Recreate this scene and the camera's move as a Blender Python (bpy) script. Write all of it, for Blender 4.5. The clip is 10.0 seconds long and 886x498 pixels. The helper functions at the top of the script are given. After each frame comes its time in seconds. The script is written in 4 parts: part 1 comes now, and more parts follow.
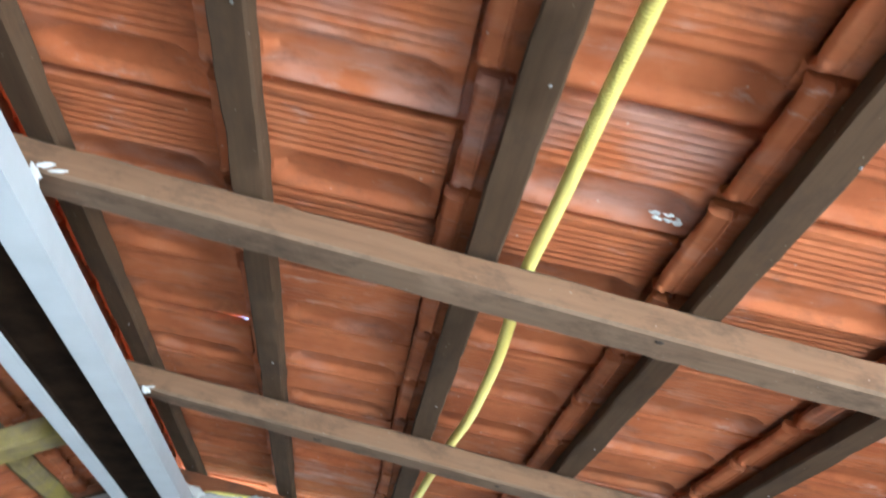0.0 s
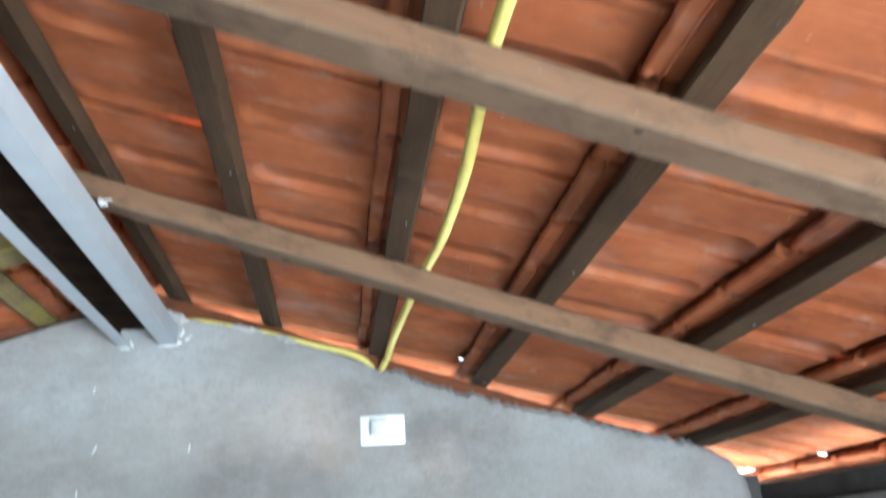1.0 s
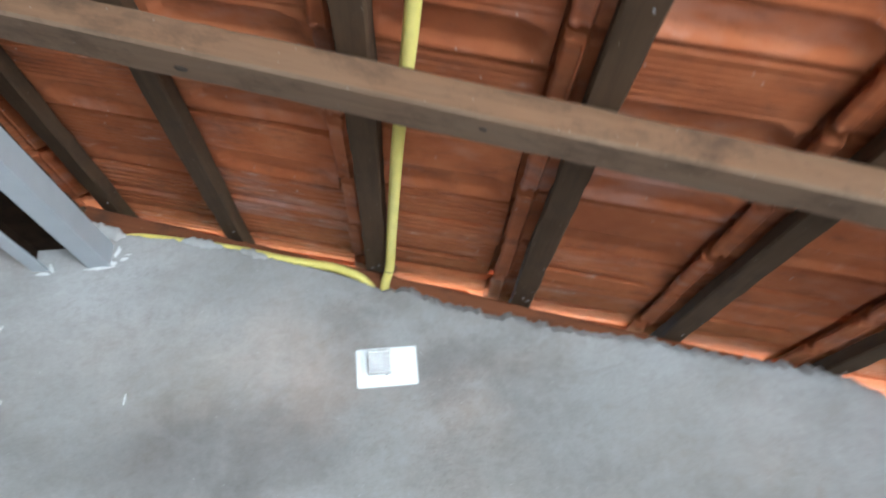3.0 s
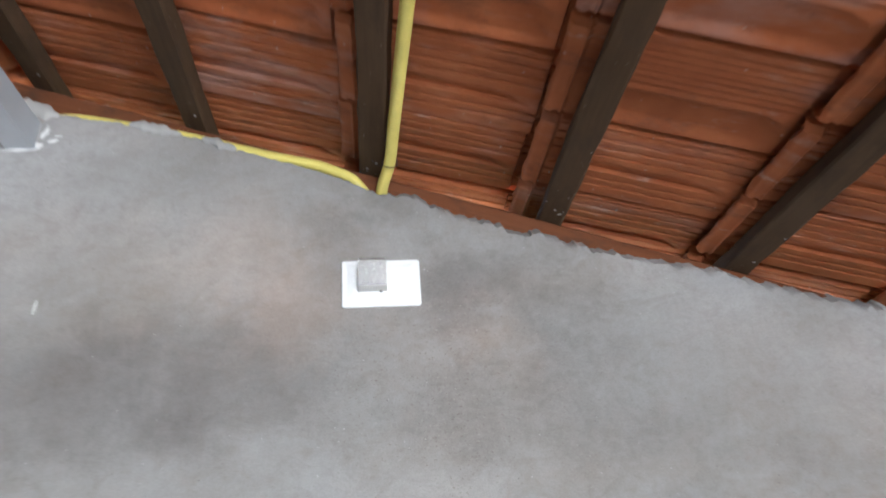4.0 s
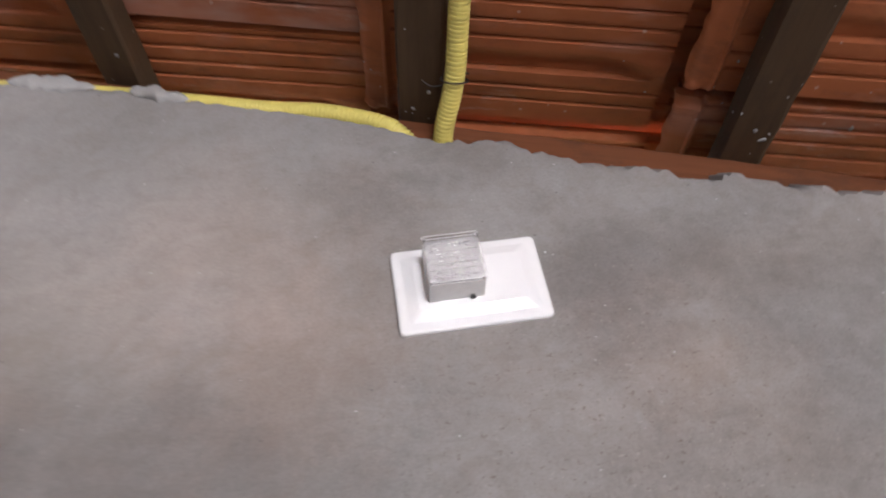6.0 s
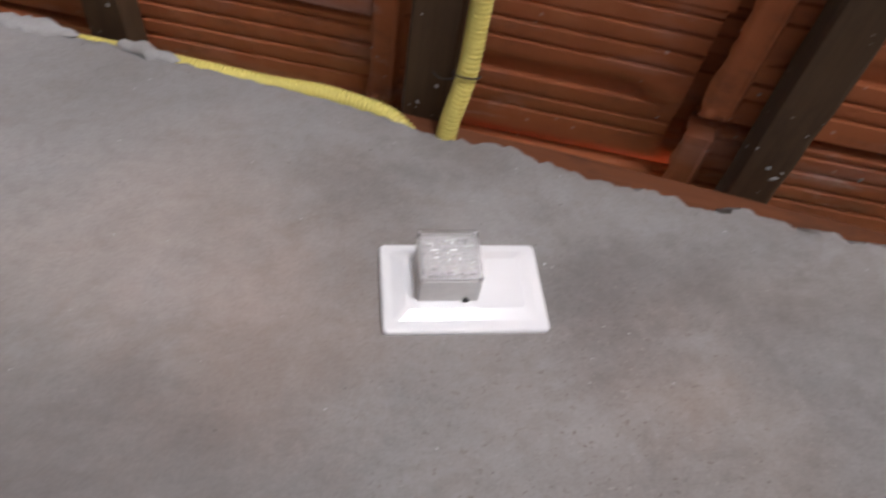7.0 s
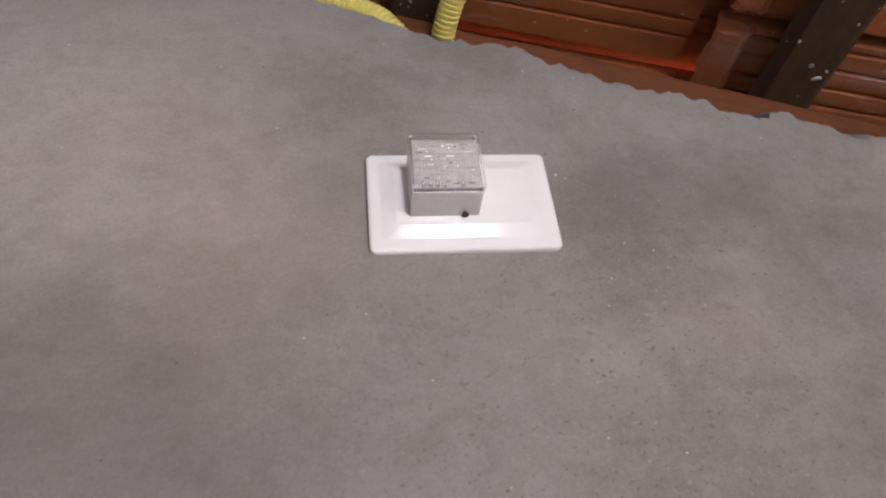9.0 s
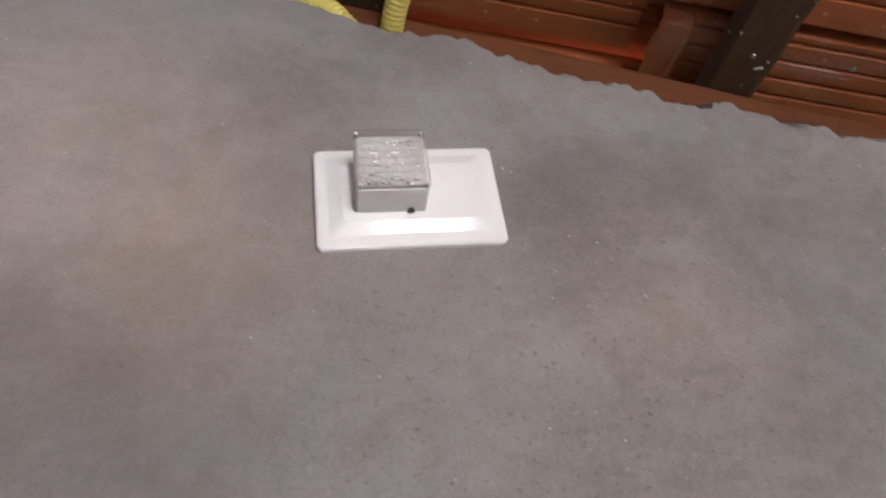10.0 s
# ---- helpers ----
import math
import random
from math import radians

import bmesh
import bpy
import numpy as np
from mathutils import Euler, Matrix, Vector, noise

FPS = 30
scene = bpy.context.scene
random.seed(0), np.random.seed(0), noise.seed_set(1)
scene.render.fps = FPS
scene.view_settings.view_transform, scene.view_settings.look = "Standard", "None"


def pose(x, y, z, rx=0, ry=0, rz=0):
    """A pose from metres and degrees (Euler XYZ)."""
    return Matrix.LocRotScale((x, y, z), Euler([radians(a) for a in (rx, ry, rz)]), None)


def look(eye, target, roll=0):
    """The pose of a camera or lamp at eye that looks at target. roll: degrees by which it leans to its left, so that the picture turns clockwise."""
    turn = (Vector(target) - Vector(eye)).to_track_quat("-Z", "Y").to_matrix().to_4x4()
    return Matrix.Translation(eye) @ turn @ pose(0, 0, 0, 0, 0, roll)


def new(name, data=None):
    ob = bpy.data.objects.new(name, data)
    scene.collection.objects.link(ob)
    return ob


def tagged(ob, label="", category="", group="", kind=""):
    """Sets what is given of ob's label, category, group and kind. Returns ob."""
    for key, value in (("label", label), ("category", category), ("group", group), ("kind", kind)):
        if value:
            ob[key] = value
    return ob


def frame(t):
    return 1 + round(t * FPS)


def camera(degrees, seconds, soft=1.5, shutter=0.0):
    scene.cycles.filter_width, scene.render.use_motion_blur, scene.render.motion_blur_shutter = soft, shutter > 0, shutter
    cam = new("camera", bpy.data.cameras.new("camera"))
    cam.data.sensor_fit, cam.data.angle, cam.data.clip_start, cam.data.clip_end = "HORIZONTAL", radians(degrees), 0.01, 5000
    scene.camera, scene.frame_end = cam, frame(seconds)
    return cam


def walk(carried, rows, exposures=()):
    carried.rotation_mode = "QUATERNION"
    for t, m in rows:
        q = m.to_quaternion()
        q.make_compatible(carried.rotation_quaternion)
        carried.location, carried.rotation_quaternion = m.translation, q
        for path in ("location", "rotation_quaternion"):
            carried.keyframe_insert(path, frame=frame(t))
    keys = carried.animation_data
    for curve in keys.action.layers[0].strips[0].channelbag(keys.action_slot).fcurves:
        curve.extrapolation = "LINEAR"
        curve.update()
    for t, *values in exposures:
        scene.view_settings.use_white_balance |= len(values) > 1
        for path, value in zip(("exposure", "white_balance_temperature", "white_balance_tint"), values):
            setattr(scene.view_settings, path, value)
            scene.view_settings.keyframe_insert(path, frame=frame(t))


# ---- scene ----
cam = camera(65.6, 10.0, 1.8, 0.6)
PATH = [
    (0, (-0.215, 0.008, 1.478), (0.142, 1.613, 2.617), -7.0),
    (0.2, (-0.186, 0.022, 1.467), (0.15, 1.656, 2.57), -5.5),
    (0.4, (-0.164, 0.042, 1.457), (0.181, 1.717, 2.493), -4.7),
    (0.5, (-0.159, 0.051, 1.455), (0.186, 1.751, 2.451), -4.7),
    (0.8, (-0.136, 0.089, 1.443), (0.194, 1.843, 2.347), -4.4),
    (1, (-0.124, 0.133, 1.445), (0.189, 1.938, 2.248), -4.4),
    (1.2, (-0.135, 0.19, 1.417), (0.22, 2.013, 2.159), -4.1),
    (1.4, (-0.143, 0.23, 1.395), (0.279, 2.037, 2.143), -3.3),
    (1.5, (-0.113, 0.281, 1.404), (0.311, 2.077, 2.175), -2.2),
    (1.8, (-0.111, 0.386, 1.433), (0.35, 2.159, 2.235), -3.5),
    (2, (-0.134, 0.451, 1.441), (0.462, 2.181, 2.249), -6.9),
    (2.2, (-0.119, 0.49, 1.421), (0.475, 2.221, 2.226), -6.5),
    (2.5, (-0.068, 0.565, 1.416), (0.317, 2.364, 2.2), -6.8),
    (2.8, (-0.02, 0.641, 1.415), (0.22, 2.45, 2.234), -4.8),
    (3, (0.016, 0.687, 1.42), (0.177, 2.515, 2.215), -5.8),
    (3.2, (0.067, 0.732, 1.361), (0.096, 2.572, 2.144), -5.3),
    (4.3, (-0.045, 1.151, 1.326), (0.233, 2.904, 2.247), -3.3),
    (4.5, (-0.051, 1.199, 1.341), (0.166, 2.982, 2.222), -0.1),
    (5, (-0.059, 1.358, 1.381), (-0.044, 3.053, 2.443), -1.7),
    (5.5, (-0.055, 1.459, 1.464), (-0.171, 3.115, 2.58), -10.7),
    (5.7, (-0.059, 1.498, 1.468), (-0.036, 3.157, 2.585), -12.0),
    (6.8, (-0.089, 1.595, 1.473), (0.281, 3.125, 2.705), -8.2),
    (7, (-0.089, 1.594, 1.474), (0.214, 3.161, 2.68), -6.5),
    (7.5, (-0.09, 1.619, 1.467), (0.081, 3.236, 2.632), -3.3),
    (8, (-0.078, 1.654, 1.478), (0.145, 3.305, 2.585), -5.8),
    (8.5, (-0.077, 1.662, 1.481), (0.156, 3.314, 2.584), -5.7),
    (9, (-0.071, 1.658, 1.489), (0.2, 3.31, 2.584), -6.6),
    (9.5, (-0.065, 1.643, 1.495), (0.218, 3.294, 2.588), -8.1),
    (10, (-0.057, 1.646, 1.494), (0.295, 3.324, 2.523), -8.8),
]
EXPOSURES = [(0.0, 3.82, 5450, 1), (2.0, 3.72, 5450, 0), (3.2, 3.53, 5700, 5), (4.5, 3.31, 6300, 18), (5.0, 3.22, 6500, 25), (5.5, 3.12, 6550, 23), (7.0, 2.93, 6500, 21), (10.0, 2.77, 6750, 22)]
walk(cam, [(t, look(eye, target, roll)) for t, eye, target, roll in PATH], EXPOSURES)

# ---- light ----
world = bpy.data.worlds.new("sky")
scene.world = world
world.use_nodes = True
wn = world.node_tree.nodes
sky = wn.new("ShaderNodeTexSky")
sky.sky_type, sky.sun_disc = "NISHITA", False
sky.sun_elevation, sky.sun_rotation = radians(52), radians(60)
wn["Background"].inputs["Strength"].default_value = 0.15
world.node_tree.links.new(sky.outputs["Color"], wn["Background"].inputs["Color"])

sun = new("sun", bpy.data.lights.new("sun", "SUN"))
sun.data.energy, sun.data.angle, sun.data.color = 5.0, radians(0.5), (1.0, 0.95, 0.87)
sun.matrix_world = look((8, 5, 12), (0, 0.5, 0))


def opening_light(name, eye, target, sx, sy, power, colour):
    """An area lamp in an unseen opening of the room, in place of sky light."""
    lamp = new(name, bpy.data.lights.new(name, "AREA"))
    lamp.data.shape, lamp.data.size, lamp.data.size_y = "RECTANGLE", sx, sy
    lamp.data.energy, lamp.data.color = power, colour
    lamp.matrix_world = look(eye, target)
    return lamp


# added fill: the side opening is assumed, its aim set to brighten the roof
opening_light("side_fill_light", (1.04, -0.10, 0.95), (0.24, 0.25, 0.40), 1.25, 0.76, 4.2, (0.95, 0.98, 1.0))
opening_light("back_opening_light", (0.73, -2.93, 1.00), (0.4, 2.0, 1.00), 0.62, 1.05, 17.0, (0.90, 0.96, 1.0))

# ---- materials ----


class Nodes:
    def __init__(self, name):
        self.mat = bpy.data.materials.new(name)
        self.mat.use_nodes = True
        self.tree = self.mat.node_tree
        self.bsdf = self.tree.nodes["Principled BSDF"]

    def add(self, kind, **values):
        n = self.tree.nodes.new(kind)
        for key, value in values.items():
            n.inputs[key].default_value = value
        return n

    def link(self, a, b):
        self.tree.links.new(a, b)

    def coords(self, scale=(1, 1, 1), offset=None):
        c = self.add("ShaderNodeTexCoord")
        m = self.add("ShaderNodeMapping", Scale=scale)
        self.link(c.outputs["Object"], m.inputs["Vector"])
        if offset is not None:
            self.link(offset, m.inputs["Location"])
        return m.outputs["Vector"]

    def noise(self, vec, scale, detail=4.0, rough=0.6):
        n = self.add("ShaderNodeTexNoise", Scale=scale, Detail=detail, Roughness=rough)
        self.link(vec, n.inputs["Vector"])
        return n.outputs["Fac"]

    def ramp(self, fac, stops):
        r = self.add("ShaderNodeValToRGB")
        el = r.color_ramp.elements
        while len(el) < len(stops):
            el.new(0.5)
        for e, (pos, col) in zip(el, stops):
            e.position = pos
            e.color = (*col, 1) if len(col) == 3 else col
        self.link(fac, r.inputs["Fac"])
        return r.outputs["Color"]

    def mix(self, fac, a, b, mode="MIX"):
        m = self.tree.nodes.new("ShaderNodeMix")
        m.data_type, m.blend_type = "RGBA", mode
        for sock, v in ((m.inputs[0], fac), (m.inputs[6], a), (m.inputs[7], b)):
            if isinstance(v, (int, float)):
                sock.default_value = v
            elif isinstance(v, tuple):
                sock.default_value = (*v, 1)
            else:
                self.link(v, sock)
        return m.outputs[2]

    def math(self, op, a, b=0.0):
        m = self.tree.nodes.new("ShaderNodeMath")
        m.operation = op
        for sock, v in zip(m.inputs, (a, b)):
            if isinstance(v, (int, float)):
                sock.default_value = v
            else:
                self.link(v, sock)
        return m.outputs[0]

    def random(self):
        return self.add("ShaderNodeObjectInfo").outputs["Random"]

    def bump(self, height, strength, distance=0.002, under=None):
        b = self.add("ShaderNodeBump", Strength=strength, Distance=distance)
        self.link(height, b.inputs["Height"])
        if under is not None:
            self.link(under, b.inputs["Normal"])
        self.link(b.outputs["Normal"], self.bsdf.inputs["Normal"])
        return b.outputs["Normal"]

    def finish(self, colour, rough=0.6, metal=0.0, spec=0.5):
        if isinstance(colour, tuple):
            self.bsdf.inputs["Base Color"].default_value = (*colour, 1)
        else:
            self.link(colour, self.bsdf.inputs["Base Color"])
        if isinstance(rough, (int, float)):
            self.bsdf.inputs["Roughness"].default_value = rough
        else:
            self.link(rough, self.bsdf.inputs["Roughness"])
        self.bsdf.inputs["Metallic"].default_value = metal
        self.bsdf.inputs["Specular IOR Level"].default_value = spec
        return self.mat


def clay(name="clay_tile", worn=0.0):
    n = Nodes(name)
    rnd = n.random()
    shift = n.math("MULTIPLY", rnd, 37.0)
    vec = n.coords(offset=shift)
    stretched = n.coords((3.0, 22.0, 10.0), offset=shift)
    base = n.ramp(n.noise(vec, 9.0), [(0.25, (0.31, 0.091, 0.035)), (0.55, (0.43, 0.140, 0.055)), (0.8, (0.51, 0.198, 0.092))])
    streak = n.ramp(n.noise(stretched, 3.0, 3.0), [(0.3, (0.80, 0.74, 0.70)), (0.7, (1.0, 1.0, 1.0))])
    col = n.mix(0.3, base, streak, "MULTIPLY")
    tone = n.ramp(rnd, [(0.0, (0.80, 0.76, 0.74)), (0.5, (1.0, 0.98, 0.96)), (1.0, (1.10, 1.02, 0.95))])
    col = n.mix(1.0, col, tone, "MULTIPLY")
    bloom = n.noise(n.coords((1.4, 3.4, 1.0), offset=shift), 5.0, 3.5, 0.6)
    bloom = n.ramp(bloom, [(0.54 - worn, (0, 0, 0)), (0.78 - worn, (1, 1, 1))])
    strength = n.math("MULTIPLY", bloom, 0.34 + 1.7 * worn)
    col = n.mix(strength, col, (0.42, 0.305, 0.275))
    grime = n.ramp(n.noise(n.coords((0.7, 1.6, 1.0), offset=shift), 16.0, 6.0, 0.72), [(0.53, (0, 0, 0)), (0.70, (1, 1, 1))])
    col = n.mix(n.math("MULTIPLY", grime, 0.55), col, (0.115, 0.055, 0.034))
    lime = n.ramp(n.noise(n.coords((6.0, 26.0, 10.0), offset=shift), 2.2, 7.0, 0.75), [(0.56, (0, 0, 0)), (0.70, (1, 1, 1))])
    zone = n.ramp(n.noise(vec, 7.0, 3.0), [(0.50, (0, 0, 0)), (0.64, (1, 1, 1))])
    col = n.mix(n.math("MULTIPLY", n.math("MULTIPLY", lime, zone), 0.55), col, (0.50, 0.40, 0.36))
    flecks = n.add("ShaderNodeTexVoronoi", Scale=48.0)
    n.link(vec, flecks.inputs["Vector"])
    pick = n.math("GREATER_THAN", n.math("FRACT", n.math("MULTIPLY", flecks.outputs["Color"], 9.0)), 0.78)
    dots = n.math("MULTIPLY", n.math("LESS_THAN", flecks.outputs["Distance"], 0.09), pick)
    col = n.mix(n.math("MULTIPLY", dots, 0.3), col, (0.60, 0.56, 0.52))
    fine = n.noise(n.coords((40, 160, 80), offset=shift), 2.5, 4.0)
    first = n.bump(n.noise(vec, 60.0, 5.0, 0.65), 0.25, 0.0025)
    n.bump(fine, 0.16, 0.0010, first)
    return n.finish(col, 0.82, spec=0.25)


def wood(name, tint, moss=0.0, grey_share=0.5):
    """Grey-brown sawn wood, with the grain along local x."""
    n = Nodes(name)
    rnd = n.random()
    shift = n.math("MULTIPLY", rnd, 23.0)
    grain = n.noise(n.coords((3.0, 60.0, 60.0), offset=shift), 2.0, 6.0, 0.65)
    patches = n.noise(n.coords((1.6, 6.0, 6.0), offset=shift), 3.5, 4.0)
    dark, mid, light = [tuple(t * k for t in tint) for k in (0.80, 1.0, 1.18)]
    col = n.ramp(grain, [(0.28, dark), (0.52, mid), (0.78, light)])
    grey = n.ramp(patches, [(0.35, (0.0, 0.0, 0.0)), (0.7, (1, 1, 1))])
    col = n.mix(n.math("MULTIPLY", grey, grey_share), col, (0.175, 0.128, 0.088))
    stain = n.ramp(n.noise(n.coords((0.6, 1.0, 1.0), offset=shift), 14.0, 6.0, 0.72), [(0.50, (0, 0, 0)), (0.68, (1, 1, 1))])
    col = n.mix(n.math("MULTIPLY", stain, 0.65), col, (0.045, 0.029, 0.020))
    specks = n.add("ShaderNodeTexVoronoi", Scale=55.0)
    n.link(n.coords(offset=shift), specks.inputs["Vector"])
    dots = n.math("LESS_THAN", specks.outputs["Distance"], 0.06)
    col = n.mix(n.math("MULTIPLY", dots, 0.3), col, (0.45, 0.42, 0.38))
    if moss:
        m = n.ramp(n.noise(n.coords(offset=shift), 8.0, 5.0, 0.7), [(0.40, (0, 0, 0)), (0.62, (1, 1, 1))])
        col = n.mix(n.math("MULTIPLY", m, moss), col, (0.30, 0.24, 0.045))
    n.bump(n.mix(0.5, grain, n.noise(n.coords(offset=shift), 70.0, 5.0, 0.7)), 0.3, 0.002)
    return n.finish(col, 0.85, spec=0.2)


def plaster(name, low, mid, high, smudge=True):
    n = Nodes(name)
    vec = n.coords()
    wide = n.noise(n.coords((1.0, 1.0, 1.5)), 1.7, 4.0, 0.55)
    col = n.ramp(wide, [(0.30, low), (0.50, mid), (0.70, high)])
    patch = n.ramp(n.noise(n.coords((1.0, 1.0, 1.4)), 5.0, 5.0, 0.62), [(0.47, (0, 0, 0)), (0.62, (1, 1, 1))])
    col = n.mix(n.math("MULTIPLY", patch, 0.28), col, tuple(c * k for c, k in zip(low, (0.88, 0.83, 0.78))))
    warm = n.ramp(n.noise(n.coords((0.8, 1, 1.5)), 3.1, 3.0), [(0.50, (0, 0, 0)), (0.70, (1, 1, 1))])
    col = n.mix(n.math("MULTIPLY", warm, 0.35), col, (mid[0] * 1.04, mid[1] * 0.93, mid[2] * 0.83))
    fine = n.noise(vec, 90.0, 7.0, 0.75)
    col = n.mix(0.42, col, n.ramp(fine, [(0.30, (0.74, 0.73, 0.72)), (0.52, (1, 1, 1)), (0.72, (1.14, 1.14, 1.14))]), "MULTIPLY")
    sand = n.noise(vec, 420.0, 3.0, 0.6)
    col = n.mix(0.45, col, n.ramp(sand, [(0.32, (0.80, 0.79, 0.78)), (0.55, (1, 1, 1)), (0.70, (1.10, 1.10, 1.09))]), "MULTIPLY")
    blot = n.ramp(n.noise(n.coords((1.0, 1.0, 1.4)), 13.0, 6.0, 0.68), [(0.52, (0, 0, 0)), (0.68, (1, 1, 1))])
    col = n.mix(n.math("MULTIPLY", blot, 0.17), col, tuple(c * k for c, k in zip(low, (0.80, 0.75, 0.70))))
    cloud = n.ramp(n.noise(n.coords((1.0, 1.0, 1.3)), 34.0, 6.0, 0.7), [(0.50, (0, 0, 0)), (0.66, (1, 1, 1))])
    col = n.mix(n.math("MULTIPLY", n.math("MULTIPLY", cloud, n.ramp(n.noise(n.coords(), 2.6, 3.0), [(0.42, (0.10, 0.10, 0.10)), (0.58, (1, 1, 1))])), 0.33), col, tuple(c * k for c, k in zip(low, (0.84, 0.78, 0.72))))
    swirl = n.add("ShaderNodeTexNoise", Scale=17.0, Detail=7.0, Roughness=0.72, Distortion=1.2)
    n.link(n.coords((1.0, 1.0, 1.5)), swirl.inputs["Vector"])
    brown = n.ramp(swirl.outputs["Fac"], [(0.50, (0, 0, 0)), (0.64, (1, 1, 1))])
    col = n.mix(n.math("MULTIPLY", brown, 0.27), col, (low[0] * 0.96, low[1] * 0.88, low[2] * 0.81))
    scuff = n.add("ShaderNodeTexNoise", Scale=8.0, Detail=5.0, Roughness=0.62, Distortion=0.8)
    n.link(n.coords((0.8, 1.0, 1.9)), scuff.inputs["Vector"])
    pale = n.ramp(scuff.outputs["Fac"], [(0.54, (0, 0, 0)), (0.66, (1, 1, 1))])
    col = n.mix(n.math("MULTIPLY", pale, 0.14), col, tuple(c * 1.06 for c in high))
    if smudge:
        # Stains and pale patches; the wide ones also paint uneven light and shade.
        dirt_and_shade = (0.68, 0.66, 0.64)
        blush = (1.18, 1.06, 1.00)
        clean_and_light = (1.16, 1.12, 1.09)
        for x, z, size, amount, tone in (
            (-0.23, 1.80, 0.20, 0.55, clean_and_light), (-0.42, 1.78, 0.20, 0.55, clean_and_light), (-0.62, 1.84, 0.16, 0.35, clean_and_light), (-0.117, 1.715, 0.13, 0.60, blush),
            (-0.16, 1.76, 0.18, 0.40, blush), (0.13, 1.68, 0.07, 0.35, blush), (0.10, 1.65, 0.15, 0.30, blush), (0.184, 1.639, 0.07, 0.40, clean_and_light), (0.28, 1.60, 0.26, 0.50, dirt_and_shade), (0.75, 1.50, 0.28, 0.50, clean_and_light),
            (0.60, 1.56, 0.22, 0.35, clean_and_light), (-0.075, 1.846, 0.075, 0.55, dirt_and_shade), (0.115, 1.742, 0.10, 0.65, dirt_and_shade), (0.23, 1.77, 0.13, 0.40, dirt_and_shade),
            (-0.20, 1.605, 0.15, 0.55, dirt_and_shade), (-0.36, 1.640, 0.16, 0.55, dirt_and_shade), (-0.43, 1.555, 0.15, 0.40, dirt_and_shade), (-0.03, 1.600, 0.14, 0.45, dirt_and_shade),
            (0.10, 1.565, 0.12, 0.50, dirt_and_shade), (0.25, 1.60, 0.10, 0.30, dirt_and_shade), (-0.85, 1.62, 0.25, 0.35, dirt_and_shade), (0.60, 1.42, 0.20, 0.25, dirt_and_shade), (0.02, 1.89, 0.05, 0.35, dirt_and_shade)):
            place = (x, 2.0, z)
            v = n.add("ShaderNodeVectorMath")
            v.operation = "DISTANCE"
            warp = n.add("ShaderNodeMapping", Location=tuple(-c for c in place), Scale=(1, 1, 1))
            n.link(vec, warp.inputs["Vector"])
            n.link(warp.outputs["Vector"], v.inputs[0])
            d = n.math("ADD", v.outputs["Value"], n.math("MULTIPLY", n.math("SUBTRACT", n.noise(vec, 1.5 / size, 7.0, 0.66), 0.5), size * 2.2))
            m = n.ramp(n.math("DIVIDE", d, size), [(0.25, (1, 1, 1)), (1.0, (0, 0, 0))])
            col = n.mix(n.math("MULTIPLY", m, amount), col, tone, "MULTIPLY")
    for scale, limit, tone in ((75.0, 0.06, (0.62, 0.61, 0.59)), (60.0, 0.06, (0.10, 0.09, 0.085))):
        vo = n.add("ShaderNodeTexVoronoi", Scale=scale)
        n.link(n.coords((1.0, 1.0, 1.1)), vo.inputs["Vector"])
        pick = n.math("GREATER_THAN", n.math("FRACT", n.math("MULTIPLY", vo.outputs["Color"], 7.0)), 0.72)
        dots = n.math("MULTIPLY", n.math("LESS_THAN", vo.outputs["Distance"], limit), pick)
        col = n.mix(n.math("MULTIPLY", dots, 0.55), col, tone)
    if smudge:
        # coarse pitted zone below the plate
        near = n.add("ShaderNodeVectorMath")
        near.operation = "DISTANCE"
        near.inputs[1].default_value = (0.09, 2.0, 1.60)
        n.link(vec, near.inputs[0])
        reach = n.math("ADD", near.outputs["Value"], n.math("MULTIPLY", n.math("SUBTRACT", n.noise(vec, 9.0, 5.0, 0.65), 0.5), 0.30))
        gritty = n.ramp(reach, [(0.06, (1, 1, 1)), (0.24, (0.22, 0.22, 0.22))])
        for scale, edge, tone, amount in ((240.0, 0.67, (0.125, 0.095, 0.078), 0.48), (120.0, 0.69, (0.160, 0.120, 0.096), 0.40), (200.0, 0.69, (0.48, 0.44, 0.40), 0.30)):
            pit = n.ramp(n.noise(n.coords((1.0, 1.0, 1.25)), scale, 2.5, 0.55), [(edge - 0.05, (0, 0, 0)), (edge + 0.03, (1, 1, 1))])
            col = n.mix(n.math("MULTIPLY", n.math("MULTIPLY", pit, gritty), amount), col, tone)
    trowel = n.noise(n.coords((3.0, 3.0, 4.5)), 3.0, 4.0)
    first = n.bump(trowel, 0.16, 0.010)
    n.bump(fine, 0.17, 0.0015, first)
    return n.finish(col, 0.88, spec=0.25)


def plain(name, colour, rough, metal=0.0, spec=0.5, vary=0.12, scale=30.0, bump=0.0):
    n = Nodes(name)
    vec = n.coords()
    f = n.noise(vec, scale, 4.0)
    col = n.ramp(f, [(0.3, tuple(c * (1 - vary) for c in colour)), (0.7, tuple(min(1.0, c * (1 + vary)) for c in colour))])
    if bump:
        n.bump(n.noise(vec, scale * 6, 3.0), bump, 0.001)
    return n.finish(col, rough, metal, spec)


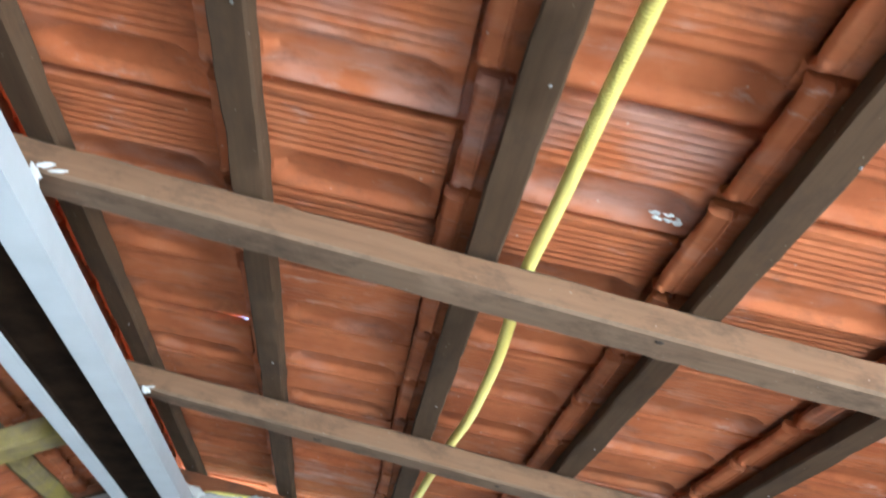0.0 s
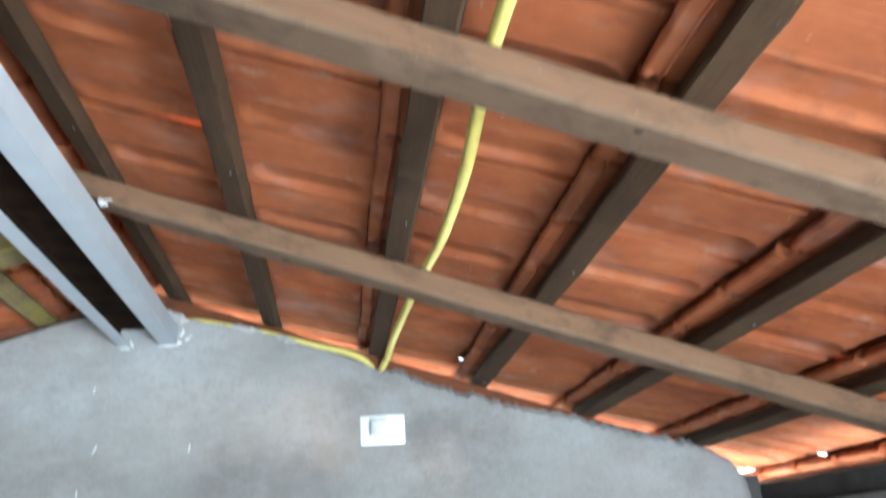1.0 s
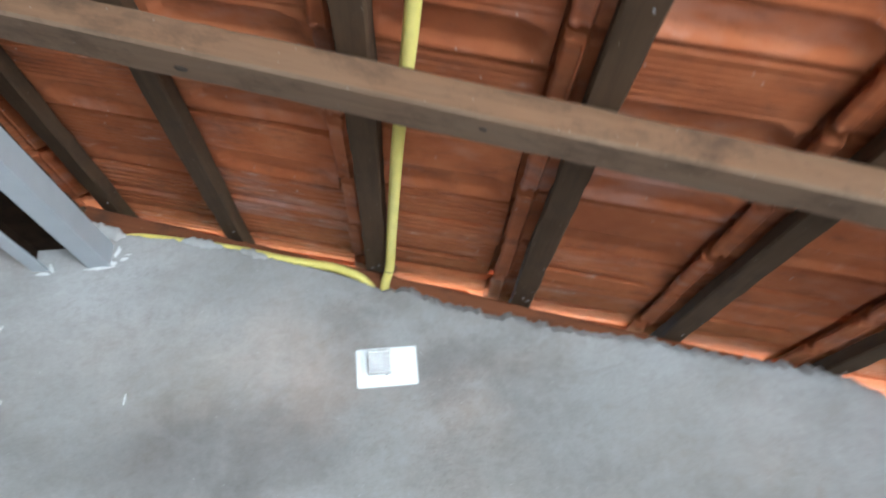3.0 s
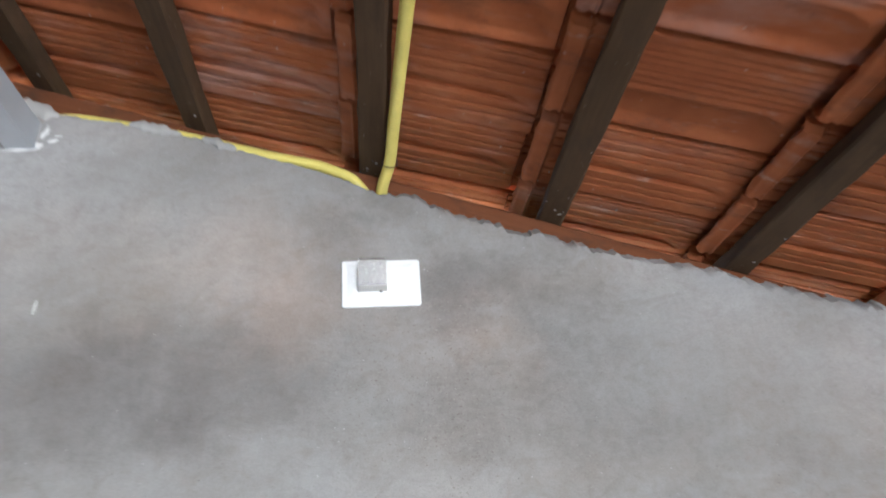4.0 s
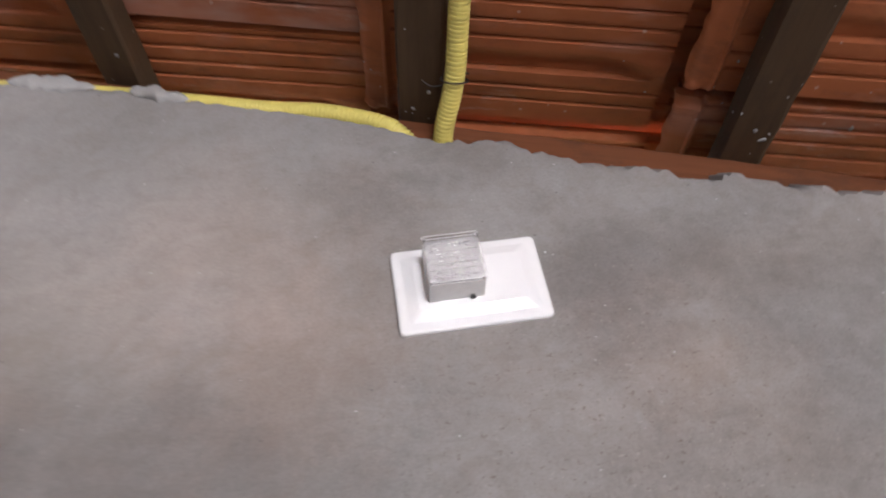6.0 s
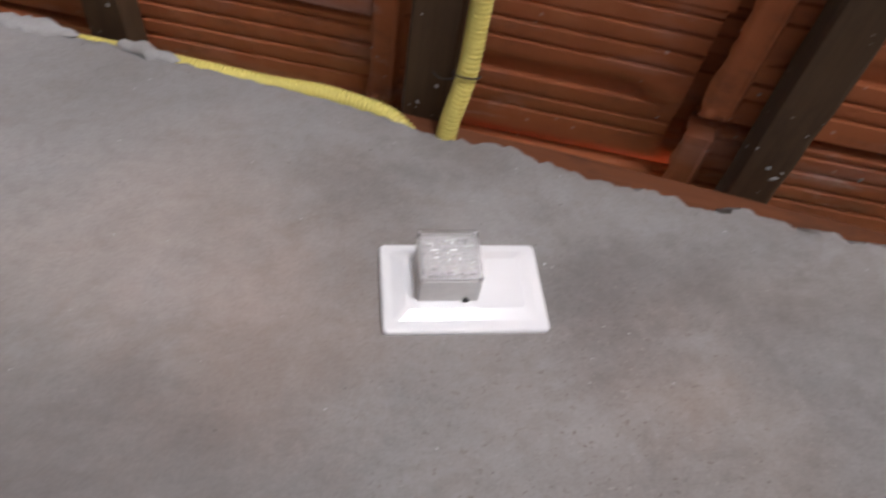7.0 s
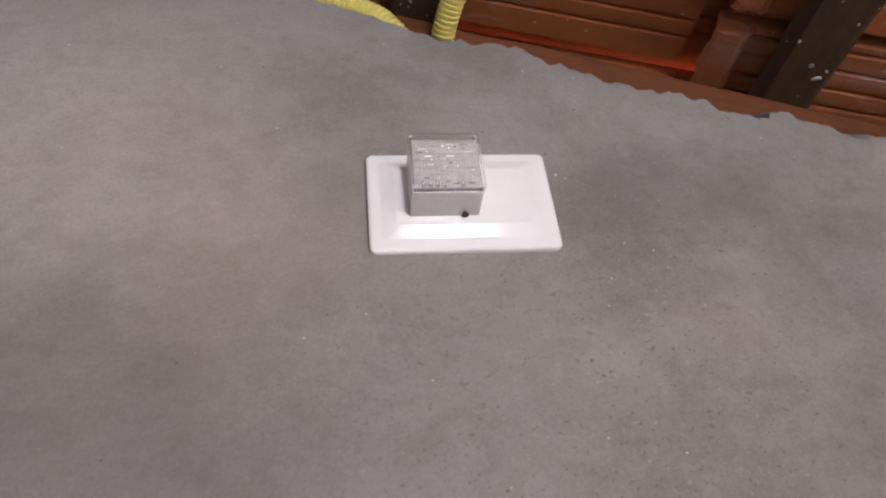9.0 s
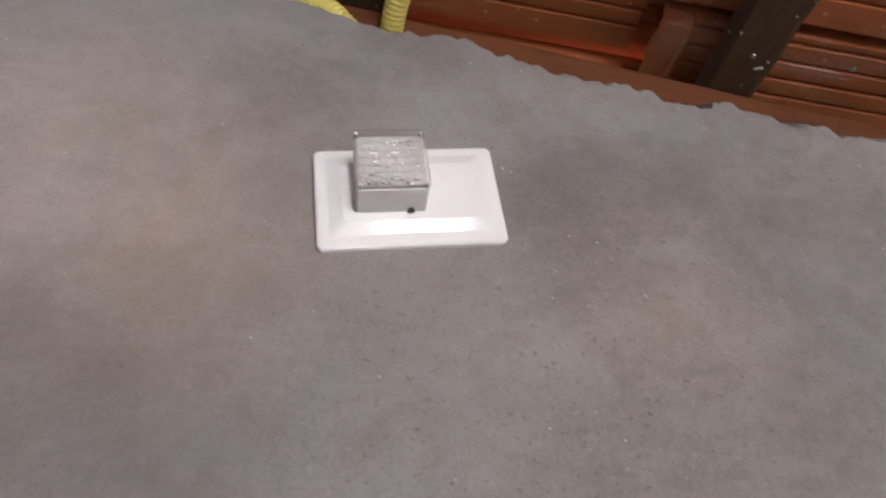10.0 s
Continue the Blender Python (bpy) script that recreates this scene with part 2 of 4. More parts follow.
CLAY = clay()
CLAY_STAINED = clay("lime_stained_clay_tile", 0.11)
WOOD = wood("weathered_wood", (0.170, 0.106, 0.066), 0.0, 0.45)
WOOD_SIDE = wood("sawn_side_wood", (0.185, 0.100, 0.054), 0.0, 0.22)
WOOD_DARK = wood("dark_wood", (0.074, 0.043, 0.023), 0.0, 0.12)
WOOD_RED = wood("reddish_wood", (0.150, 0.050, 0.020), 0.0, 0.06)
WOOD_MOSS = wood("mossy_wood", (0.20, 0.155, 0.09), 0.7)
PLASTER = plaster("cement_plaster", (0.225, 0.216, 0.207), (0.315, 0.306, 0.298), (0.385, 0.381, 0.377))
MORTAR = plaster("pale_mortar", (0.32, 0.32, 0.31), (0.40, 0.40, 0.39), (0.48, 0.48, 0.47), False)
CONCRETE = plaster("dark_concrete", (0.055, 0.055, 0.052), (0.085, 0.083, 0.078), (0.13, 0.125, 0.12), False)
BRICK = plain("brick_core", (0.20, 0.075, 0.036), 0.9, vary=0.3, bump=0.5)
STEEL = plain("white_painted_steel", (0.46, 0.49, 0.52), 0.45, spec=0.4, vary=0.06, scale=14.0, bump=0.08)
# even near-black brown for the inner faces of the ridge channel
DARK_INSIDE = plain("near_black_bare_steel", (0.020, 0.011, 0.006), 0.9, spec=0.08, vary=0.5, scale=18.0, bump=0.3)
YELLOW = plain("yellow_plastic", (0.70, 0.61, 0.17), 0.42, vary=0.08, scale=25.0)
WHITE = plain("white_gloss_plastic", (0.91, 0.915, 0.91), 0.07, vary=0.015, scale=60.0)
GREY = plain("grey_plastic", (0.62, 0.612, 0.59), 0.45, vary=0.05, scale=90.0, bump=0.1)
BOARD = plain("pale_circuit_board", (0.31, 0.30, 0.29), 0.5, vary=0.18, scale=260.0)
TRACK = plain("pale_board_track", (0.40, 0.388, 0.38), 0.5)
TRACK_DARK = plain("grey_board_mark", (0.10, 0.097, 0.095), 0.5)
DARK = plain("dark_metal", (0.045, 0.042, 0.040), 0.5, metal=0.6, vary=0.2)
WIRE = plain("tie_wire", (0.030, 0.024, 0.020), 0.7)
KNOT = plain("dark_knot_wood", (0.040, 0.024, 0.014), 0.85, vary=0.4, scale=120.0)
NAIL = plain("galvanised_nail", (0.34, 0.34, 0.34), 0.35, metal=0.7)
SPLASH = plain("white_paint_splash", (0.60, 0.60, 0.59), 0.6, vary=0.1)


def earth():
    """Pale swept yard round the house, darker growth further off."""
    n = Nodes("yard_ground")
    c = n.add("ShaderNodeTexCoord")
    centre = n.add("ShaderNodeMapping", Location=(-2.0, 0.0, 0.0))
    n.link(c.outputs["Object"], centre.inputs["Vector"])
    far = n.add("ShaderNodeVectorMath")
    far.operation = "LENGTH"
    n.link(centre.outputs["Vector"], far.inputs[0])
    grain = n.noise(c.outputs["Object"], 1.3, 6.0)
    d = n.math("ADD", far.outputs["Value"], n.math("MULTIPLY", grain, 1.6))
    yard = n.ramp(n.noise(c.outputs["Object"], 3.0, 6.0), [(0.3, (0.52, 0.45, 0.37)), (0.7, (0.64, 0.56, 0.46))])
    growth = n.ramp(n.noise(c.outputs["Object"], 2.0, 6.0), [(0.3, (0.05, 0.07, 0.025)), (0.7, (0.11, 0.12, 0.05))])
    mask = n.ramp(n.math("DIVIDE", d, 10.0), [(0.66, (0, 0, 0)), (0.76, (1, 1, 1))])
    return n.finish(n.mix(mask, yard, growth), 0.95, spec=0.2)


EARTH = earth()
FLOOR = plain("cement_floor", (0.36, 0.35, 0.335), 0.8, vary=0.2, scale=3.0)


def clear_plastic():
    n = Nodes("clear_plastic")
    n.bsdf.inputs["Transmission Weight"].default_value = 1.0
    n.bsdf.inputs["IOR"].default_value = 1.12
    return n.finish((0.97, 0.965, 0.96), 0.06, spec=0.25)


CLEAR = clear_plastic()

# ---- mesh helpers ----


def put(name, verts, faces, material, smooth=False, mats=None, index=None, sharp=38):
    me = bpy.data.meshes.new(name)
    me.from_pydata([tuple(v) for v in verts], [], faces)
    for m in mats or [material]:
        me.materials.append(m)
    if index is not None:
        me.polygons.foreach_set("material_index", index)
    bm = bmesh.new()
    bm.from_mesh(me)
    bmesh.ops.recalc_face_normals(bm, faces=bm.faces)
    bm.to_mesh(me)
    bm.free()
    if smooth:
        me.shade_smooth()
        me.set_sharp_from_angle(angle=radians(sharp))
    return new(name, me)


def child(ob, parent, label=""):
    ob.parent = parent
    return tagged(ob, label)


def empty(name, x=0.0, y=0.0, z=0.0):
    ob = new(name)
    ob.location = (x, y, z)
    ob.empty_display_size = 0.05
    bpy.context.view_layer.update()
    return ob


def bent(x, y, z, size, seed=0.0):
    return noise.noise(Vector((x / size + seed, y / size - seed, z / size)))


def block(name, lo, hi, material, bevel=0.003, segments=2):
    bm = bmesh.new()
    bmesh.ops.create_cube(bm, size=1.0)
    for v in bm.verts:
        v.co = Vector([(l + h) / 2 + c * (h - l) for l, h, c in zip(lo, hi, v.co)])
    if bevel:
        bmesh.ops.bevel(bm, geom=bm.edges[:], offset=bevel, segments=segments, affect="EDGES", profile=0.6)
    me = bpy.data.meshes.new(name)
    bm.to_mesh(me)
    bm.free()
    me.materials.append(material)
    if bevel:
        me.shade_smooth()
        me.set_sharp_from_angle(angle=radians(40))
    return new(name, me)


def beam(name, p0, p1, width, height, up, material, wob=0.0015, step=0.03, round_=0.004, seed=0.0, arris=0.0, side_mat=None):
    """A sawn timber from p0 to p1 along its axis, with worn edges; its local x runs along it."""
    p0, p1, up = Vector(p0), Vector(p1), Vector(up)
    ax = (p1 - p0).normalized()
    side = up.cross(ax).normalized()
    up = ax.cross(side).normalized()
    length = (p1 - p0).length
    n = max(2, int(length / step))
    corners = []
    for sx, sz, a0 in ((1, 1, 0), (-1, 1, 90), (-1, -1, 180), (1, -1, 270)):
        for k in range(2):
            a = radians(a0 + 90 * k)
            corners.append((sx * (width / 2 - round_) + round_ * math.cos(a), sz * (height / 2 - round_) + round_ * math.sin(a)))
    m = len(corners)
    verts, faces, index = [], [], []
    for i in range(n + 1):
        u = length * i / n
        sway = wob * 1.5 * bent(u, 0, 0, 0.5, seed)
        for j, (a, b) in enumerate(corners):
            w = wob * bent(u, a * 4, b * 4, 0.09, seed + 3) + arris * min(0.0, bent(u, a * 9, b * 9, 0.035, seed + 7))
            r = math.hypot(a, b)
            verts.append((u, (a + sway) + a / r * w, b + b / r * w))
    for i in range(n):
        for j in range(m):
            faces.append((i * m + j, i * m + (j + 1) % m, (i + 1) * m + (j + 1) % m, (i + 1) * m + j))
            index.append(1 if side_mat and j in (3, 7) else 0)
    faces.append(tuple(range(m)))
    faces.append(tuple(n * m + j for j in range(m)))
    ob = put(name, verts, faces, material, True, [material, side_mat or material], index + [0, 0], sharp=30)
    rot = Matrix((ax, side, up)).transposed().to_4x4()
    ob.matrix_world = Matrix.Translation(p0) @ rot
    return ob


def tube(name, points, radius, material, sides=12, pitch=0.0, depth=0.0, step=0.01):
    """A round tube along a smooth line through the points; with a pitch it is corrugated."""
    pts = [Vector(p) for p in points]
    line = []
    for i in range(len(pts) - 1):
        a, b, c, d = pts[max(i - 1, 0)], pts[i], pts[i + 1], pts[min(i + 2, len(pts) - 1)]
        k = max(2, int((c - b).length / 0.004))
        for s in range(k):
            t = s / k
            line.append(0.5 * ((2 * b) + (c - a) * t + (2 * a - 5 * b + 4 * c - d) * t * t + (3 * b - a - 3 * c + d) * t ** 3))
    line.append(pts[-1])
    dist = [0.0]
    for a, b in zip(line, line[1:]):
        dist.append(dist[-1] + (b - a).length)
    total = dist[-1]
    marks = []
    if pitch:
        k, u = 0, 0.0
        while u < total:
            marks += [(u, radius), (u + 0.45 * pitch, radius), (u + 0.55 * pitch, radius - depth), (u + 0.9 * pitch, radius - depth)]
            u += pitch
        marks = [mk for mk in marks if mk[0] <= total]
    else:
        k = max(2, int(total / step))
        marks = [(total * i / k, radius) for i in range(k + 1)]
    verts, faces, at = [], [], 0
    normal = None
    for u, r in marks:
        while at < len(dist) - 2 and dist[at + 1] < u:
            at += 1
        f = (u - dist[at]) / max(1e-9, dist[at + 1] - dist[at])
        p = line[at].lerp(line[at + 1], f)
        ax = (line[at + 1] - line[at]).normalized()
        if normal is None:
            normal = ax.orthogonal().normalized()
        normal = (normal - ax * normal.dot(ax)).normalized()
        other = ax.cross(normal)
        for j in range(sides):
            a = 2 * math.pi * j / sides
            verts.append(p + r * (math.cos(a) * normal + math.sin(a) * other))
    for i in range(len(marks) - 1):
        for j in range(sides):
            faces.append((i * sides + j, i * sides + (j + 1) % sides, (i + 1) * sides + (j + 1) % sides, (i + 1) * sides + j))
    faces.append(tuple(range(sides)))
    faces.append(tuple((len(marks) - 1) * sides + j for j in range(sides)))
    return put(name, verts, faces, material, True)


# ---- the plan ----
SLOPE = 0.328                  # fall of the roof per metre
ANGLE = math.atan(SLOPE)
RIDGE = -0.615                 # x of the ridge
WALL = 2.0                     # face of the gable wall
FLOOR_Z = -0.55


def under(x):
    """Height of the battens' underside."""
    return 1.957 - SLOPE * x if x > RIDGE else 1.957 + SLOPE * (x - 2 * RIDGE)


NORMAL = Vector((math.sin(ANGLE), 0, math.cos(ANGLE)))
LEFT_NORMAL = Vector((-math.sin(ANGLE), 0, math.cos(ANGLE)))
BATTENS = [-0.563, -0.304, -0.0105, 0.273, 0.582, 0.888, 1.255]
SKEW = [0.0, 0.0, 0.0, 0.010, 0.0, 0.0, 0.0]   # drift of each batten in x per metre of y
PHASES = [0.080, 0.008, 0.100, 0.008, 0.085, 0.010, 0.10]
LEFT_BATTENS = [-0.665, -0.89, -1.19, -1.49, -1.79, -2.09]
RAFTERS = [-2.46, -1.83, -1.196, -0.564, 0.068, 0.700, 1.334]
BATTEN_W, BATTEN_H = 0.044, 0.030
RAFTER_W, RAFTER_H = 0.057, 0.048
LAPS = [0.012, 0.013, 0.029, 0.029, 0.029, 0.029, 0.029]   # how far the tiles' heads reach past each batten
OVER = 0.055                   # how far each tile laps the one below
BED = BATTEN_H + 0.0045        # underside of the tiles over the battens

# ---- ground and room ----
ground = put("ground", [(-60, -60, FLOOR_Z - 0.12), (60, -60, FLOOR_Z - 0.12), (60, 60, FLOOR_Z - 0.12), (-60, 60, FLOOR_Z - 0.12)], [(0, 1, 2, 3)], EARTH)
tagged(ground, "pale sunlit bare ground outside the walls", "ground", kind="structure")
floor = block("floor", (-2.4, -3.1, FLOOR_Z - 0.1), (1.19, 2.1, FLOOR_Z), FLOOR, 0)
tagged(floor, "plain grey cement floor of the room", "floor", kind="structure")


def plaster_top(x):
    """Upper edge of the plaster on the gable wall."""
    keys = ((-2.4, 1.40), (-1.23, 1.93), (-0.86, 2.064), (-0.70, 2.105), (-0.655, 2.095), (-0.61, 2.10), (-0.56, 2.085), (-0.52, 2.072),
            (-0.40, 2.051), (-0.30, 2.026), (-0.20, 1.990), (-0.10, 1.957), (-0.045, 1.932), (0.0, 1.912), (0.04, 1.909),
            (0.076, 1.893), (0.10, 1.877), (0.14, 1.863), (0.18, 1.857), (0.20, 1.842), (0.25, 1.829), (0.285, 1.825), (0.305, 1.808),
            (0.37, 1.796), (0.43, 1.777), (0.53, 1.758), (0.64, 1.724), (0.75, 1.695), (0.88, 1.663), (0.95, 1.636), (0.985, 1.606),
            (1.01, 1.570), (1.022, 1.53), (1.026, 1.49))
    for (a, za), (b, zb) in zip(keys, keys[1:]):
        if a <= x <= b:
            return za + (zb - za) * (x - a) / (b - a)
    return keys[-1][1]


def gable_wall():
    """Cement plaster with a ragged upper edge, on a brick core."""
    xs = np.concatenate([np.arange(-2.3, -0.75, 0.03), np.arange(-0.75, 1.0265, 0.0025)])
    verts, faces = [], []
    rows = 7
    for x in xs:
        top = plaster_top(float(x))
        rag = 0.0
        if x > 0.0:
            rag = 0.0060 * bent(x, 0, 0, 0.026, 4.2) + 0.0040 * bent(x, 0, 0, 0.010, 1.7) + 0.003 * bent(x, 0, 0, 0.0045, 9.7)
            rag += 0.0038 * math.tanh(9 * (bent(x, 0, 0, 0.024, 6.1) - 0.12)) - 0.0012 * math.tanh(8 * bent(x, 0, 0, 0.013, 3.3))
        elif x > -0.75:
            rag = 0.0045 * bent(x, 0, 0, 0.03, 8.2) + 0.003 * bent(x, 0, 0, 0.010, 2.7)
        top += rag
        end = max(0.0, (x - 0.98) / 0.046)
        lean = 0.030 * end * end
        roll = 0.018 * min(1.0, max(0.0, x / 0.06)) * min(1.0, max(0.0, (1.0 - x) / 0.10))
        for z, y in ((FLOOR_Z, 0.0), (1.2, 0.0), (1.5, 0.0), (top - 0.05, 0.0), (top - 0.012, 0.0), (top - 0.003, 0.0015), (top + 0.5 * roll, 0.005 + 0.52 * roll), (top + roll, 0.006 + roll), (top + roll - 0.001, 0.02 + roll)):
            z = min(z, top + roll)
            dy = 0.0012 * bent(x, 0, z, 0.16, 2.0) if y < 0.001 else 0.0015 * bent(x, y, z, 0.02, 6.0)
            verts.append((float(x), WALL + y + dy + lean, z))
    m = 9
    for i in range(len(xs) - 1):
        for j in range(m - 1):
            faces.append((i * m + j, (i + 1) * m + j, (i + 1) * m + j + 1, i * m + j + 1))
    wall = put("wall_gable", verts, faces, PLASTER, True)
    tagged(wall, "grey cement-plastered gable wall with a ragged upper edge", "wall", kind="structure")
    # the brick core behind it, up to the wall-top rafter
    outline = [(-2.35, FLOOR_Z), (1.0, FLOOR_Z), (1.0, under(1.0) - 0.040), (RIDGE + 0.09, under(RIDGE + 0.09) - 0.040), (RIDGE + 0.09, 2.0), (RIDGE - 0.09, 2.0),
               (RIDGE - 0.09, under(RIDGE - 0.09) - 0.056), (-2.35, under(-2.35) - 0.055)]
    k = len(outline)
    v = [(x, WALL + 0.024, z) for x, z in outline] + [(x, WALL + 0.075, z) for x, z in outline]
    f = [tuple(range(k)), tuple(range(2 * k - 1, k - 1, -1))] + [(i, (i + 1) % k, k + (i + 1) % k, k + i) for i in range(k)]
    core = put("wall_core", v, f, BRICK)
    child(core, wall, "red brick core behind the plaster")
    outline = [(-2.35, FLOOR_Z), (0.96, FLOOR_Z), (0.96, under(0.96) - 0.003), (RIDGE + 0.09, under(RIDGE + 0.09) - 0.003), (RIDGE + 0.09, 2.0), (RIDGE - 0.09, 2.0),
               (RIDGE - 0.09, under(RIDGE - 0.09) - 0.003), (-2.35, under(-2.35) - 0.003)]
    v = [(x, WALL + 0.076, z) for x, z in outline] + [(x, WALL + 0.150, z) for x, z in outline]
    core = put("wall_core", v, f, BRICK)
    child(core, wall, "red brick outer leaf of the wall")
    fill = block("corner_fill", (0.955, WALL + 0.034, FLOOR_Z), (1.062, WALL + 0.125, 1.580), CONCRETE, 0.004)
    child(fill, wall, "dark rough mortar in the corner")
    return wall


gable_wall()


def eaves_wall():
    """Side wall under the low end of the roof: plaster, and a dark rough concrete band along its top."""
    wall = empty("wall_eaves", 1.12, 0, FLOOR_Z)
    o = wall.matrix_world.inverted()
    for name, lo, hi, mat in (
        ("wall_panel", (1.05, 0.55, FLOOR_Z), (1.15, 2.14, 1.498), PLASTER),
        ("wall_panel", (1.05, -3.1, FLOOR_Z), (1.15, -0.75, 1.498), PLASTER),
        ("lintel", (1.05, -0.75, 1.35), (1.15, 0.55, 1.498), PLASTER),
        ("sill", (1.05, -0.75, FLOOR_Z), (1.15, 0.55, 0.55), PLASTER),
        ("band_core", (1.068, -3.1, 1.485), (1.144, 2.14, 1.540), CONCRETE),
    ):
        p = block(name, lo, hi, mat, 0.006)
        p.parent = wall
        p.matrix_parent_inverse = o
    ys = np.arange(-3.1, 2.15, 0.012)
    verts, faces = [], []
    for y in ys:
        top = 1.556 + 0.006 * bent(y, 0, 0, 0.12, 3) + 0.004 * bent(y, 0, 0, 0.03, 5)
        low = 1.498 + 0.005 * bent(y, 0, 0, 0.09, 9) + 0.003 * bent(y, 0, 0, 0.02, 6)
        inset = 0.003 * bent(y, 0, 0, 0.05, 1)
        for x, z in ((1.0475, low), (1.062 + inset, low + 0.004), (1.060 + inset, (top + low) / 2), (1.063 + inset, top - 0.004), (1.07, top), (1.147, top), (1.147, low)):
            verts.append((x, float(y), z))
    m = 7
    for i in range(len(ys) - 1):
        for j in range(m - 1):
            faces.append((i * m + j, (i + 1) * m + j, (i + 1) * m + j + 1, i * m + j + 1))
    band = put("concrete_band", verts, faces, CONCRETE, True)
    band.parent = wall
    band.matrix_parent_inverse = o
    tagged(band, "dark rough unplastered concrete band")
    tagged(wall, "plastered side wall with a dark concrete band under the eaves", "wall", kind="structure")


eaves_wall()
back = empty("wall_back", -0.6, -3.0, FLOOR_Z)
for outline in ([(-2.3, FLOOR_Z), (0.40, FLOOR_Z), (0.40, under(0.40) - 0.06), (RIDGE + 0.09, under(RIDGE + 0.09) - 0.06), (RIDGE + 0.09, 2.0), (RIDGE - 0.09, 2.0), (RIDGE - 0.09, under(RIDGE - 0.09) - 0.06), (-2.3, under(-2.3) - 0.06)],
                [(0.40, FLOOR_Z), (1.05, FLOOR_Z), (1.05, 0.45), (0.40, 0.45)],
                [(0.40, 1.54), (1.05, 1.54), (1.05, under(1.05) - 0.06), (0.40, under(0.40) - 0.06)]):
    k = len(outline)
    v = [(x, -2.96, z) for x, z in outline] + [(x, -3.1, z) for x, z in outline]
    f = [tuple(range(k)), tuple(range(2 * k - 1, k - 1, -1))] + [(i, (i + 1) % k, k + (i + 1) % k, k + i) for i in range(k)]
    p = put("wall_panel", v, f, PLASTER)
    p.parent = back
    p.matrix_parent_inverse = back.matrix_world.inverted()
tagged(back, "grey plastered back wall with a wide opening", "wall", kind="structure")
# unseen wall, added near and dark so less light bounces to the ridge
side = block("wall_bounce_block", (-1.62, -3.0, FLOOR_Z), (-1.48, 2.02, under(-1.48) - 0.02), CONCRETE, 0.004)
tagged(side, "unseen dark side wall added to cut light bounced towards the ridge", "wall", kind="structure")

# ---- ridge beam ----


def daub(x, y, z, w, h, lean, seed):
    """A thin ragged dab of paint or filler on a face that looks along -y."""
    rings, spokes = 5, 40
    verts, faces = [(x, y - 0.0018, z)], []
    for i in range(1, rings + 1):
        for j in range(spokes):
            a = 2 * math.pi * j / spokes
            r = i / rings * (1 + 0.55 * bent(math.cos(a), math.sin(a), 0, 0.7, seed) + 0.45 * bent(math.cos(a), math.sin(a), 1, 0.22, seed))
            dz = h * r * math.sin(a)
            verts.append((x + w * r * math.cos(a) + lean * dz, y - 0.0018 * (1 - (i / rings) ** 3) * (1 + 0.5 * bent(a, i, 0, 0.8, seed)), z + dz))
    for j in range(spokes):
        faces.append((0, 1 + j, 1 + (j + 1) % spokes))
        for i in range(rings - 1):
            b, c = 1 + i * spokes, 1 + (i + 1) * spokes
            faces.append((b + j, c + j, c + (j + 1) % spokes, b + (j + 1) % spokes))
    return put("paint_blob", verts, faces, SPLASH, True)


def ridge_beam():
    """A folded steel channel, open below, white outside and bare and dark inside."""
    z0, z1, t = 2.0005, 2.050, 0.004
    xl, xr = -0.692, -0.541
    outer = [(xl + 0.030, z0), (xl, z0), (xl, z1), (xr, z1), (xr, z0), (xr - 0.044, z0)]
    inner = [(xr - 0.044, z0 + t), (xr - t, z0 + t), (xr - t, z1 - t), (xl + t, z1 - t), (xl + t, z0 + t), (xl + 0.030, z0 + t)]
    prof = outer + inner
    ys = [-3.0 + 0.25 * i for i in range(20)] + [WALL + 0.012]
    verts, faces, index = [], [], []
    k = len(prof)
    for y in ys:
        for x, z in prof:
            verts.append((x + 0.0012 * bent(y, 0, 0, 0.6, 2), y, z + 0.0012 * bent(y, 0, 0, 0.7, 5)))
    for i in range(len(ys) - 1):
        for j in range(k):
            faces.append((i * k + j, i * k + (j + 1) % k, (i + 1) * k + (j + 1) % k, (i + 1) * k + j))
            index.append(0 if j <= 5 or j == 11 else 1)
    body = put("ridge_beam", verts, faces, STEEL, False, [STEEL, DARK_INSIDE], index)
    tagged(body, "white-painted folded steel channel ridge beam, open below", "beam")
    # mortar and paint where it enters the wall
    for x, z, w, h, lean, seed in ((-0.531, 2.031, 0.0045, 0.013, 0.35, 1), (-0.540, 2.006, 0.010, 0.006, 0.0, 4), (-0.561, 1.9985, 0.020, 0.0032, 0.0, 7), (-0.586, 1.997, 0.008, 0.0022, 0.0, 12),
                                   (-0.516, 2.015, 0.009, 0.0035, 0.9, 15), (-0.508, 2.024, 0.006, 0.0016, 0.8, 18), (-0.674, 1.9935, 0.013, 0.0036, 0.0, 21), (-0.656, 2.004, 0.004, 0.009, -0.5, 24)):
        child(daub(x, WALL - 0.0005, z, w, h, lean, seed), body, "white filler and paint daub at the wall")
    for y, x, z, w, h, lean, seed in ((0.700, -0.557, 2.079, 0.009, 0.015, -0.4, 31), (0.700, -0.547, 2.093, 0.012, 0.004, 0.2, 34), (0.700, -0.530, 2.0835, 0.013, 0.0020, -0.3, 37),
                                      (1.334, -0.547, 2.077, 0.008, 0.008, -0.3, 41), (1.334, -0.536, 2.084, 0.007, 0.002, -0.3, 44)):
        child(daub(x, y - 0.0008, z, w, h, lean, seed), body, "white paint smear where a rafter meets the beam")
    return body


ridge_beam()

# ---- rafters and battens ----


